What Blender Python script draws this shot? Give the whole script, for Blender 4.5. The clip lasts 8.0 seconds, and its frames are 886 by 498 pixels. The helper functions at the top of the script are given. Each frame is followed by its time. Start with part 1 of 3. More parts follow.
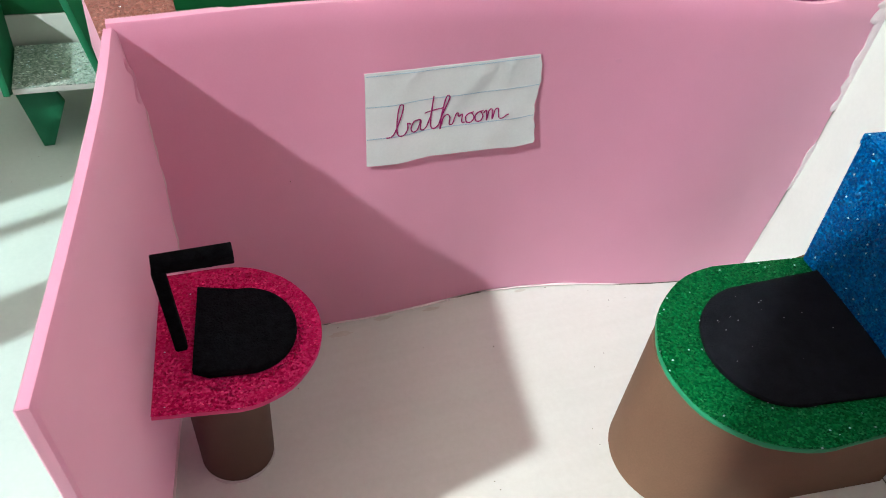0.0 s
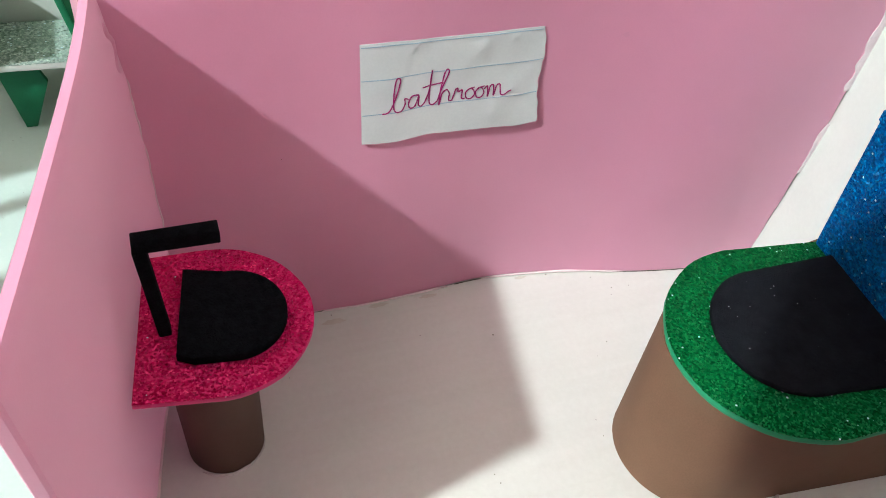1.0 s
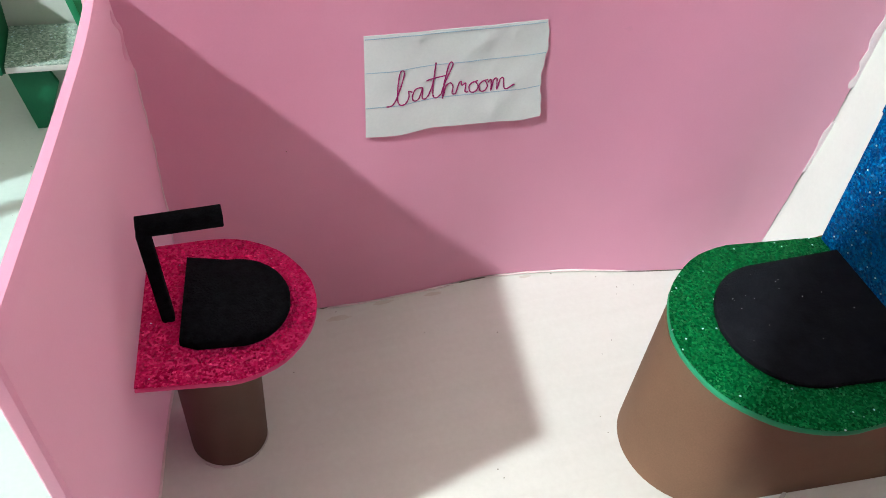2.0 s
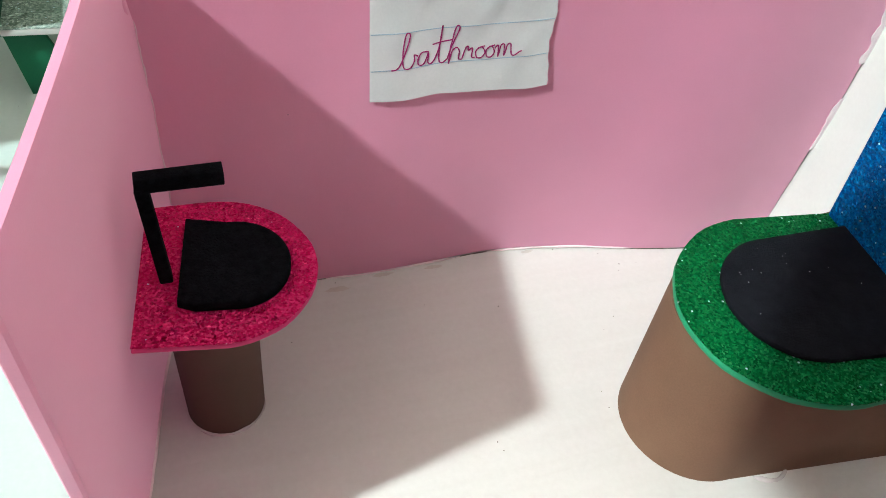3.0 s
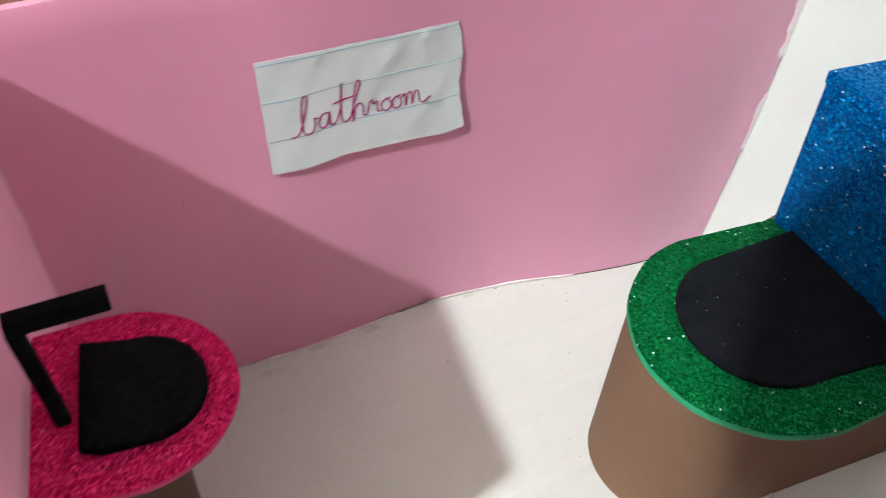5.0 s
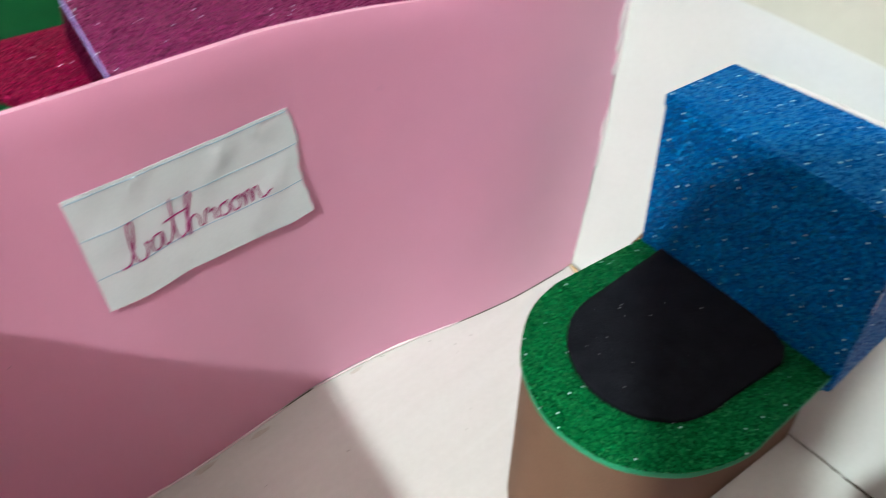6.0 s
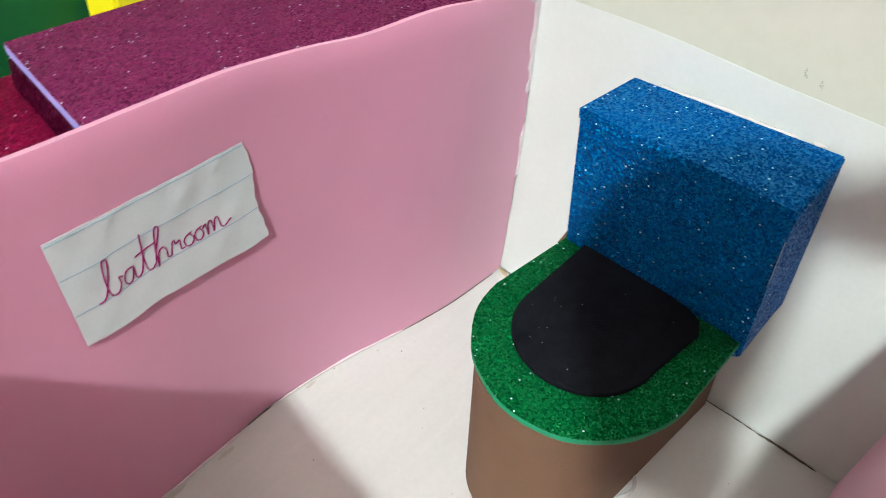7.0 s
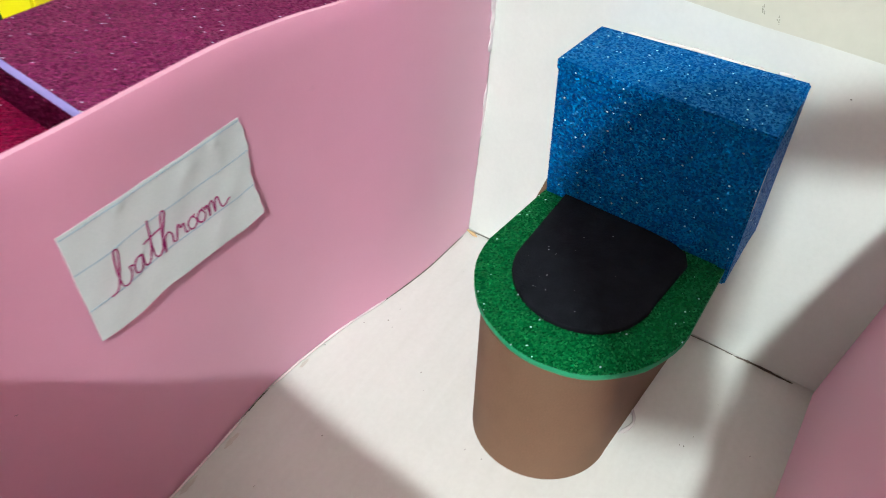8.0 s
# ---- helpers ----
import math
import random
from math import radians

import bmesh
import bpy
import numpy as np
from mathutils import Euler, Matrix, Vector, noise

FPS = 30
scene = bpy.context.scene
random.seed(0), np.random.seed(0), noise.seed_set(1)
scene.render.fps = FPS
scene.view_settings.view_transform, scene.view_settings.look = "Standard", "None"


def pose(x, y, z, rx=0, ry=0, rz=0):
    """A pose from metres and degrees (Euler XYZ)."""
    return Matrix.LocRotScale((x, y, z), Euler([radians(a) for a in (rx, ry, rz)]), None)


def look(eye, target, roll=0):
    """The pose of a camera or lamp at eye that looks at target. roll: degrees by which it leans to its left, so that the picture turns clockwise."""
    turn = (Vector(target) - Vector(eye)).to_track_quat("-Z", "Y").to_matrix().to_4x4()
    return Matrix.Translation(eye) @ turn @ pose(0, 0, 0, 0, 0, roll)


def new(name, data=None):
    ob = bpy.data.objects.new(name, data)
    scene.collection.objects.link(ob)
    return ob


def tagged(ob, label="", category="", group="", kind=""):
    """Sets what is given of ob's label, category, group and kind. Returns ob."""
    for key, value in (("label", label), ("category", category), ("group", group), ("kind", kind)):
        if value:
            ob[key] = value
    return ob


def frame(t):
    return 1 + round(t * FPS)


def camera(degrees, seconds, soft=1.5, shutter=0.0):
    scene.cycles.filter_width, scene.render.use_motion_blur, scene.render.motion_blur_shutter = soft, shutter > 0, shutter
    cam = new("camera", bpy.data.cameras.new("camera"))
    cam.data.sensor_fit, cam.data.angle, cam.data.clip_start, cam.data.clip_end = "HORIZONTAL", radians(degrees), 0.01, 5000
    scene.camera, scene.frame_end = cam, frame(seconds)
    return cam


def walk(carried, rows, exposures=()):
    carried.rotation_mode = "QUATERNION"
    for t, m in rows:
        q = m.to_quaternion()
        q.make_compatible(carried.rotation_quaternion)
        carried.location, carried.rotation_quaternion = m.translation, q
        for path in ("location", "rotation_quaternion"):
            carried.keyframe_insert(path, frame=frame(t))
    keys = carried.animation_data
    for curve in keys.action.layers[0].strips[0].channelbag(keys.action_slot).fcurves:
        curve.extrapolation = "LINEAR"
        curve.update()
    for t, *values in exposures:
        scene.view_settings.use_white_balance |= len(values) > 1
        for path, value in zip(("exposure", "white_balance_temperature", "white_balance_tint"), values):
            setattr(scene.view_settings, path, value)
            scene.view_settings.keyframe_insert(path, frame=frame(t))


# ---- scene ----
cam = camera(60.14, 8.0, soft=0.9, shutter=0.6)
PATH = [
    (0, (0.01015, 0.02112, 0.15295), (0.07313, 0.15373, 0.01713), 8.40),
    (0.5, (0.01120, 0.02493, 0.14671), (0.07481, 0.15731, 0.01096), 8.37),
    (1, (0.01133, 0.02474, 0.14607), (0.07544, 0.15581, 0.00928), 8.99),
    (1.2, (0.01122, 0.02376, 0.14489), (0.07579, 0.15538, 0.00884), 9.17),
    (2.3, (0.01173, 0.02024, 0.14262), (0.07361, 0.15579, 0.00922), 8.16),
    (2.5, (0.01099, 0.02024, 0.14228), (0.07275, 0.15470, 0.00772), 8.41),
    (3, (0.01026, 0.02021, 0.13778), (0.07364, 0.15273, 0.00206), 9.78),
    (3.5, (0.01029, 0.02072, 0.13868), (0.07277, 0.15334, 0.00263), 8.79),
    (4, (0.01107, 0.02234, 0.14109), (0.07326, 0.15510, 0.00505), 7.50),
    (4.2, (0.01217, 0.02444, 0.14281), (0.07471, 0.15654, 0.00628), 6.69),
    (5.3, (0.02120, 0.03970, 0.13593), (0.10667, 0.16441, 0.00500), 4.09),
    (5.5, (0.02263, 0.04262, 0.13636), (0.11342, 0.16456, 0.00641), 3.07),
    (5.8, (0.02642, 0.04585, 0.13807), (0.12550, 0.16370, 0.01042), 1.05),
    (6, (0.02845, 0.04737, 0.14102), (0.13314, 0.15852, 0.01186), 1.33),
    (6.2, (0.02926, 0.04509, 0.14340), (0.14119, 0.15162, 0.01643), 1.62),
    (6.5, (0.02210, 0.04418, 0.14937), (0.13684, 0.14740, 0.02216), 1.46),
    (6.8, (0.01636, 0.04262, 0.14816), (0.13450, 0.14228, 0.02123), 1.44),
    (7, (0.01546, 0.04542, 0.14853), (0.13830, 0.14114, 0.02304), 2.17),
    (7.2, (0.01346, 0.04816, 0.14830), (0.13974, 0.13792, 0.02182), 1.35),
    (7.5, (0.00939, 0.05047, 0.14452), (0.13859, 0.13349, 0.01638), 1.59),
    (7.7, (0.00849, 0.05549, 0.14311), (0.14143, 0.13134, 0.01438), 2.26),
    (8, (0.00215, 0.05760, 0.14617), (0.13556, 0.13220, 0.01719), 1.74),
]
walk(cam, [(t, look(eye, target, roll)) for t, eye, target, roll in PATH],
     exposures=[(0.0, 0.0), (1.2, 0.02), (2.3, 0.07), (4.2, 0.05), (5.3, -0.06), (6.8, -0.09), (8.0, -0.05)])

# ---- light: one ceiling bulb in a small room whose surfaces are toned to set its bounce ----
scene.view_settings.exposure = 0.0
world = bpy.data.worlds.new("world")
scene.world = world
world.use_nodes = True
world.node_tree.nodes["Background"].inputs["Color"].default_value = (1.0, 0.97, 0.93, 1)
world.node_tree.nodes["Background"].inputs["Strength"].default_value = 0.0
BULB = Vector((-1.72, -0.43, 1.74))
# ---- materials ----


def nodes_of(name):
    m = bpy.data.materials.new(name)
    m.use_nodes = True
    t = m.node_tree
    return m, t, t.nodes["Principled BSDF"]


def node(t, kind, **values):
    n = t.nodes.new(kind)
    for k, v in values.items():
        n.inputs[k.replace("_", " ")].default_value = v
    return n


def coords(t):
    return t.nodes.new("ShaderNodeTexCoord").outputs["Object"]


def ramp(t, source, stops):
    r = t.nodes.new("ShaderNodeValToRGB")
    t.links.new(source, r.inputs["Fac"])
    while len(r.color_ramp.elements) < len(stops):
        r.color_ramp.elements.new(0.5)
    for e, (at, c) in zip(r.color_ramp.elements, stops):
        e.position, e.color = at, (*c, 1)
    return r.outputs["Color"]


def matte(name, dark, light, rough=0.75, fine=2500.0, coarse=45.0, bump=0.15, bump_m=0.0001, sheen=0.0, spec=0.35, glow_through=None):
    """Foam, card or paint: broad stains between two near colours, a fine grain and a fine relief."""
    m, t, b = nodes_of(name)
    c = coords(t)
    big = node(t, "ShaderNodeTexNoise", Scale=coarse, Detail=4.0, Roughness=0.6)
    small = node(t, "ShaderNodeTexNoise", Scale=fine, Detail=3.0, Roughness=0.65)
    t.links.new(c, big.inputs["Vector"])
    t.links.new(c, small.inputs["Vector"])
    mix = t.nodes.new("ShaderNodeMath")
    mix.operation = "MULTIPLY_ADD"
    t.links.new(small.outputs["Fac"], mix.inputs[0])
    mix.inputs[1].default_value = 0.35
    half = t.nodes.new("ShaderNodeMath")
    half.operation = "MULTIPLY"
    half.inputs[1].default_value = 0.65
    t.links.new(big.outputs["Fac"], half.inputs[0])
    t.links.new(half.outputs[0], mix.inputs[2])
    t.links.new(ramp(t, mix.outputs[0], [(0.33, dark), (0.67, light)]), b.inputs["Base Color"])
    b.inputs["Roughness"].default_value = rough
    b.inputs["Specular IOR Level"].default_value = spec
    b.inputs["Sheen Weight"].default_value = sheen
    bp = node(t, "ShaderNodeBump", Strength=bump, Distance=bump_m)
    t.links.new(small.outputs["Fac"], bp.inputs["Height"])
    t.links.new(bp.outputs["Normal"], b.inputs["Normal"])
    if glow_through:
        thin = node(t, "ShaderNodeBsdfTranslucent", Color=(*glow_through, 1))
        join = node(t, "ShaderNodeMixShader", Fac=0.25)
        t.links.new(b.outputs["BSDF"], join.inputs[1])
        t.links.new(thin.outputs["BSDF"], join.inputs[2])
        t.links.new(join.outputs["Shader"], t.nodes["Material Output"].inputs["Surface"])
    return m


def glitter(name, deep, mid, bright, flake=0.00034, tilt=0.55, metal=0.5, rough=0.42, lumps=0.00012, painted_glints=0.008):
    """Glitter foam: tiny flakes, each with a tone and a tilt of its own, over a coloured ground; sparse pale cells
    paint in the glints.
    """
    m, t, b = nodes_of(name)
    c = coords(t)
    cells = node(t, "ShaderNodeTexVoronoi", Scale=1.0 / flake, Randomness=1.0)
    t.links.new(c, cells.inputs["Vector"])
    split = t.nodes.new("ShaderNodeSeparateColor")
    t.links.new(cells.outputs["Color"], split.inputs["Color"])
    tone = t.nodes.new("ShaderNodeMix")
    tone.data_type = "RGBA"
    tone.inputs[7].default_value = (0.78, 0.92, 1.0, 1)
    t.links.new(ramp(t, split.outputs["Red"], [(0.0, deep), (0.5, mid), (0.97, bright), (1.0, tuple(min(1.0, 1.3 * k + 0.04) for k in bright))]), tone.inputs[6])
    # sparse near-white cells in the base colour imitate glints of the lamp
    glint = node(t, "ShaderNodeTexVoronoi", Scale=0.6 / flake, Randomness=1.0)
    t.links.new(c, glint.inputs["Vector"])
    pick = t.nodes.new("ShaderNodeSeparateColor")
    t.links.new(glint.outputs["Color"], pick.inputs["Color"])
    few = t.nodes.new("ShaderNodeMath")
    few.operation = "GREATER_THAN"
    few.inputs[1].default_value = 1.0 - painted_glints
    t.links.new(pick.outputs["Green"], few.inputs[0])
    core = t.nodes.new("ShaderNodeMath")
    core.operation = "LESS_THAN"
    core.inputs[1].default_value = 0.33
    t.links.new(glint.outputs["Distance"], core.inputs[0])
    both = t.nodes.new("ShaderNodeMath")
    both.operation = "MULTIPLY"
    t.links.new(few.outputs[0], both.inputs[0])
    t.links.new(core.outputs[0], both.inputs[1])
    t.links.new(both.outputs[0], tone.inputs[0])
    t.links.new(tone.outputs[2], b.inputs["Base Color"])
    geo = t.nodes.new("ShaderNodeNewGeometry")
    lean = t.nodes.new("ShaderNodeVectorMath")
    lean.operation = "MULTIPLY_ADD"
    t.links.new(cells.outputs["Color"], lean.inputs[0])
    lean.inputs[1].default_value = (2 * tilt, 2 * tilt, 2 * tilt)
    lean.inputs[2].default_value = (-tilt, -tilt, -tilt)
    add = t.nodes.new("ShaderNodeVectorMath")
    add.operation = "ADD"
    grain = node(t, "ShaderNodeTexNoise", Scale=0.45 / flake, Detail=2.0)
    t.links.new(c, grain.inputs["Vector"])
    bp = node(t, "ShaderNodeBump", Strength=0.7, Distance=lumps)
    t.links.new(grain.outputs["Fac"], bp.inputs["Height"])
    t.links.new(bp.outputs["Normal"], add.inputs[0])
    t.links.new(lean.outputs[0], add.inputs[1])
    norm = t.nodes.new("ShaderNodeVectorMath")
    norm.operation = "NORMALIZE"
    t.links.new(add.outputs[0], norm.inputs[0])
    t.links.new(norm.outputs[0], b.inputs["Normal"])
    b.inputs["Metallic"].default_value = metal
    b.inputs["Specular IOR Level"].default_value = 0.05
    b.inputs["Specular Tint"].default_value = (*(min(1.0, 1.6 * k + 0.02) for k in bright), 1)
    b.inputs["Roughness"].default_value = rough
    return m


PINK = matte("pink_foam", (0.752, 0.303, 0.466), (0.818, 0.349, 0.518), rough=0.5, coarse=25, bump=0.25, sheen=0.45, spec=0.45, glow_through=(0.90, 0.62, 0.75))
CRIMSON = matte("crimson_foam", (0.50, 0.03, 0.14), (0.58, 0.045, 0.18), rough=0.6, coarse=60)
WHITE = matte("white_card", (0.525, 0.552, 0.530), (0.585, 0.612, 0.585), rough=0.55, coarse=30, fine=900, bump=0.1)
BOARD = matte("white_board", (0.555, 0.560, 0.535), (0.630, 0.637, 0.610), rough=0.5, coarse=14, fine=700, bump=0.12)
streak_t = BOARD.node_tree
streak_b = streak_t.nodes["Principled BSDF"]
streak_map = streak_t.nodes.new("ShaderNodeMapping")
streak_map.inputs["Scale"].default_value = (14.0, 260.0, 60.0)
streak_t.links.new(coords(streak_t), streak_map.inputs["Vector"])
streak_n = node(streak_t, "ShaderNodeTexNoise", Scale=1.0, Detail=3.0, Roughness=0.6, Distortion=0.4)
streak_t.links.new(streak_map.outputs["Vector"], streak_n.inputs["Vector"])
streak_mix = streak_t.nodes.new("ShaderNodeMix")
streak_mix.data_type, streak_mix.blend_type = "RGBA", "MULTIPLY"
streak_mix.inputs[0].default_value = 1.0
streak_t.links.new(streak_b.inputs["Base Color"].links[0].from_socket, streak_mix.inputs[6])
streak_t.links.new(ramp(streak_t, streak_n.outputs["Fac"], [(0.3, (0.965, 0.963, 0.958)), (0.62, (1.0, 1.0, 1.0))]), streak_mix.inputs[7])
streak_t.links.new(streak_mix.outputs[2], streak_b.inputs["Base Color"])
MINT = matte("mint_card", (0.43, 0.565, 0.535), (0.50, 0.63, 0.595), rough=0.5, coarse=22, fine=700, bump=0.12)
CREAM = matte("cream_wall_paint", (0.47, 0.465, 0.41), (0.52, 0.515, 0.455), rough=0.7, coarse=6, fine=300, bump=0.2, bump_m=0.0005)
# unseen ceiling: its peach tint warms and lifts the fill in shaded parts
CEIL = matte("peach_bounce_paint", (0.82, 0.68, 0.63), (0.87, 0.73, 0.68), rough=0.8, coarse=3, fine=200)
WOOD = matte("table_wood", (0.10, 0.045, 0.025), (0.17, 0.08, 0.045), rough=0.4, coarse=9, fine=120)
# unseen walls: dark, to keep the fill light low
FAR_WALL = matte("low_bounce_wall", (0.065, 0.038, 0.034), (0.085, 0.050, 0.045), rough=0.7, coarse=6, fine=300, bump=0.2)
FLOORING = matte("room_floor_tile", (0.10, 0.09, 0.085), (0.14, 0.13, 0.12), rough=0.35, coarse=3, fine=150)
BLACK = matte("black_foam", (0.001, 0.0012, 0.002), (0.009, 0.010, 0.013), rough=0.95, coarse=700, fine=2500, bump=1.0, bump_m=0.0004, spec=0.05)
BROWN = matte("brown_foam", (0.075, 0.038, 0.026), (0.095, 0.05, 0.034), rough=0.65, coarse=60, fine=2500, bump=0.2)
BROWN_CARD = matte("brown_card", (0.118, 0.065, 0.039), (0.166, 0.094, 0.058), rough=0.75, coarse=30, fine=2600, bump=0.25, spec=0.25)
LID_BLACK = matte("black_foam_lid", (0.003, 0.0035, 0.0055), (0.009, 0.010, 0.0135), rough=0.95, coarse=300, fine=2500, bump=0.8, bump_m=0.0003, spec=0.05)
GREEN_FOAM = matte("green_foam", (0.0, 0.13, 0.055), (0.005, 0.17, 0.075), rough=0.6, coarse=40)
GREEN_EDGE = matte("green_foam_edge", (0.006, 0.20, 0.088), (0.011, 0.25, 0.115), rough=0.6, coarse=60)
DARK_GREEN = matte("dark_green_foam", (0.0, 0.085, 0.025), (0.003, 0.115, 0.035), rough=0.6, coarse=40)
LILAC = matte("lilac_foam", (0.26, 0.23, 0.55), (0.32, 0.28, 0.62), rough=0.6, coarse=40)
YELLOW = matte("yellow_foam", (0.75, 0.62, 0.0), (0.82, 0.70, 0.01), rough=0.6, coarse=40)
PAPER = matte("ruled_paper", (0.56, 0.615, 0.625), (0.65, 0.70, 0.705), rough=0.8, coarse=60, fine=1800, bump=0.2)
INK_BLUE = matte("blue_ruling", (0.27, 0.42, 0.52), (0.34, 0.48, 0.58), rough=0.8)
INK_PINK = matte("magenta_ink", (0.24, 0.005, 0.10), (0.36, 0.01, 0.15), rough=0.6, coarse=200)
# dirt colour, used as well for beads that paint the shaded gaps
DIRT_AND_GAP = matte("dirt", (0.05, 0.04, 0.03), (0.10, 0.08, 0.06), rough=0.9)
PALE_PINK = matte("pale_pink_glue_or_light", (0.78, 0.62, 0.65), (0.87, 0.74, 0.76), rough=0.3, coarse=300)
GLUE_FILM = matte("thin_glue_film", (0.80, 0.64, 0.69), (0.88, 0.78, 0.81), rough=0.25, coarse=250, fine=900, bump=0.5, bump_m=0.0003, spec=0.6)
SPARKLE = matte("loose_glitter", (0.75, 0.80, 0.80), (0.88, 0.92, 0.92), rough=0.3)
SCUFF = matte("grey_scuff", (0.22, 0.22, 0.19), (0.34, 0.34, 0.29), rough=0.9, coarse=800)
SMUDGE = matte("wall_smudge", (0.72, 0.300, 0.460), (0.785, 0.337, 0.505), rough=0.5, coarse=400, sheen=0.45, spec=0.45, glow_through=(0.85, 0.58, 0.70))
STAIN = matte("floor_stain", (0.47, 0.435, 0.39), (0.565, 0.545, 0.505), rough=0.6, coarse=250)
TAN = matte("tan_splinter", (0.42, 0.28, 0.14), (0.5, 0.34, 0.18), rough=0.8)
GLIT_GREEN = glitter("green_glitter", (0.0, 0.042, 0.011), (0.001, 0.104, 0.028), (0.012, 0.235, 0.070), flake=0.0004, tilt=0.6, metal=0.4, painted_glints=0.02)
GLIT_BLUE = glitter("blue_glitter", (0.0, 0.036, 0.155), (0.0, 0.086, 0.285), (0.001, 0.180, 0.43), flake=0.00042, tilt=0.5, metal=0.3, rough=0.4, painted_glints=0.032)
GLIT_PINK = glitter("crimson_glitter", (0.43, 0.003, 0.065), (0.57, 0.012, 0.115), (0.72, 0.045, 0.19), tilt=0.65)
GLIT_PURPLE = glitter("purple_glitter", (0.065, 0.004, 0.034), (0.182, 0.020, 0.088), (0.30, 0.05, 0.155), flake=0.0004, painted_glints=0.024)
GLIT_RED = glitter("dark_red_glitter", (0.08, 0.0, 0.014), (0.20, 0.003, 0.04), (0.32, 0.015, 0.075), flake=0.0004)
# darker copy of the red glitter, with the bed side's shade in its colour
GLIT_RED_SHADE = glitter("shaded_red_glitter", (0.02, 0.0, 0.006), (0.06, 0.002, 0.018), (0.12, 0.008, 0.04), flake=0.0004)
GLIT_RUST = glitter("rust_glitter", (0.25, 0.085, 0.07), (0.36, 0.15, 0.125), (0.47, 0.23, 0.20), flake=0.0005, painted_glints=0.003)
GLIT_SILVER = glitter("silver_glitter", (0.24, 0.33, 0.29), (0.36, 0.46, 0.415), (0.62, 0.70, 0.665), flake=0.0006, metal=0.35, painted_glints=0.07)

glue_m, glue_t, glue_b = nodes_of("hot_glue")
glue_b.inputs["Base Color"].default_value = (0.82, 0.78, 0.78, 1)
glue_b.inputs["Roughness"].default_value = 0.22
glue_b.inputs["Transmission Weight"].default_value = 0.4
glue_b.inputs["IOR"].default_value = 1.45
glue_n = node(glue_t, "ShaderNodeTexNoise", Scale=700.0, Detail=3.0)
glue_t.links.new(coords(glue_t), glue_n.inputs["Vector"])
glue_bp = node(glue_t, "ShaderNodeBump", Strength=0.4, Distance=0.0003)
glue_t.links.new(glue_n.outputs["Fac"], glue_bp.inputs["Height"])
glue_t.links.new(glue_bp.outputs["Normal"], glue_b.inputs["Normal"])
GLUE = glue_m

glow_m, glow_t, glow_b = nodes_of("bulb_glass")
glow_b.inputs["Base Color"].default_value = (0.9, 0.9, 0.88, 1)
glow_b.inputs["Emission Color"].default_value = (0.89, 1.0, 0.985, 1)
glow_b.inputs["Emission Strength"].default_value = 4600.0
GLOW = glow_m

# ---- tools for shaping: the model is laid out in decimetres ----
D = 0.1


def mesh_ob(name, bm, material, smooth=True, scale=D):
    bmesh.ops.recalc_face_normals(bm, faces=bm.faces)
    me = bpy.data.meshes.new(name)
    bm.transform(Matrix.Scale(scale, 4))
    bm.to_mesh(me)
    bm.free()
    me.materials.append(material)
    if smooth:
        for p in me.polygons:
            p.use_smooth = True
        me.set_sharp_from_angle(angle=radians(35))
    return new(name, me)


def thing(name, x, y, z, label, category, group="", kind=""):
    """An Empty at a thing's base, in decimetres."""
    e = new(name)
    e.empty_display_size = 0.01
    e.location = Vector((x, y, z)) * D
    return tagged(e, label, category, group, kind)


def part(name, bm, material, parent, label="", scale=D):
    ob = mesh_ob(name, bm, material, scale=scale)
    ob.parent = parent
    if not parent.parent:
        ob.matrix_parent_inverse = Matrix.Translation(-parent.location)
    return tagged(ob, label)


def slab(outline, thick, place, bevel=0.004):
    """A foam sheet cut to an outline (u, v), thick along w, with softly rounded edges; place takes (u, v, w) to the room."""
    bm = bmesh.new()
    low = [bm.verts.new((u, v, 0)) for u, v in outline]
    face = bm.faces.new(low)
    got = bmesh.ops.extrude_face_region(bm, geom=[face])
    bmesh.ops.translate(bm, verts=[g for g in got["geom"] if isinstance(g, bmesh.types.BMVert)], vec=(0, 0, thick))
    bmesh.ops.recalc_face_normals(bm, faces=bm.faces)
    if bevel:
        rim = [e for e in bm.edges if all(abs(f.normal.z) > 0.5 for f in e.link_faces) is False and any(abs(f.normal.z) > 0.5 for f in e.link_faces)]
        bmesh.ops.bevel(bm, geom=rim, offset=bevel, segments=2, profile=0.5, affect="EDGES")
    for v in bm.verts:
        v.co = place(v.co.x, v.co.y, v.co.z)
    return bm


def flat(z):
    return lambda u, v, w: Vector((u, v, z + w))


def box(x0, x1, y0, y1, z0, z1, bevel=0.004):
    return slab([(x0, y0), (x1, y0), (x1, y1), (x0, y1)], z1 - z0, flat(z0), bevel)


def hand_cut(outline, amount, seed):
    """The small unevenness of a shape cut with scissors."""
    rng = random.Random(seed)
    waves = [(rng.uniform(2, 9), rng.uniform(0, 6.28), rng.uniform(0.4, 1.0)) for _ in range(4)]
    n = len(outline)
    out = []
    for i, (u, v) in enumerate(outline):
        push = sum(a * math.sin(6.28 * f * i / n + p) for f, p, a in waves) / 2.5 * amount + rng.uniform(-0.3, 0.3) * amount
        mu, mv = sum(q[0] for q in outline) / n, sum(q[1] for q in outline) / n
        d = math.hypot(u - mu, v - mv) or 1.0
        out.append((u + (u - mu) / d * push, v + (v - mv) / d * push))
    return out


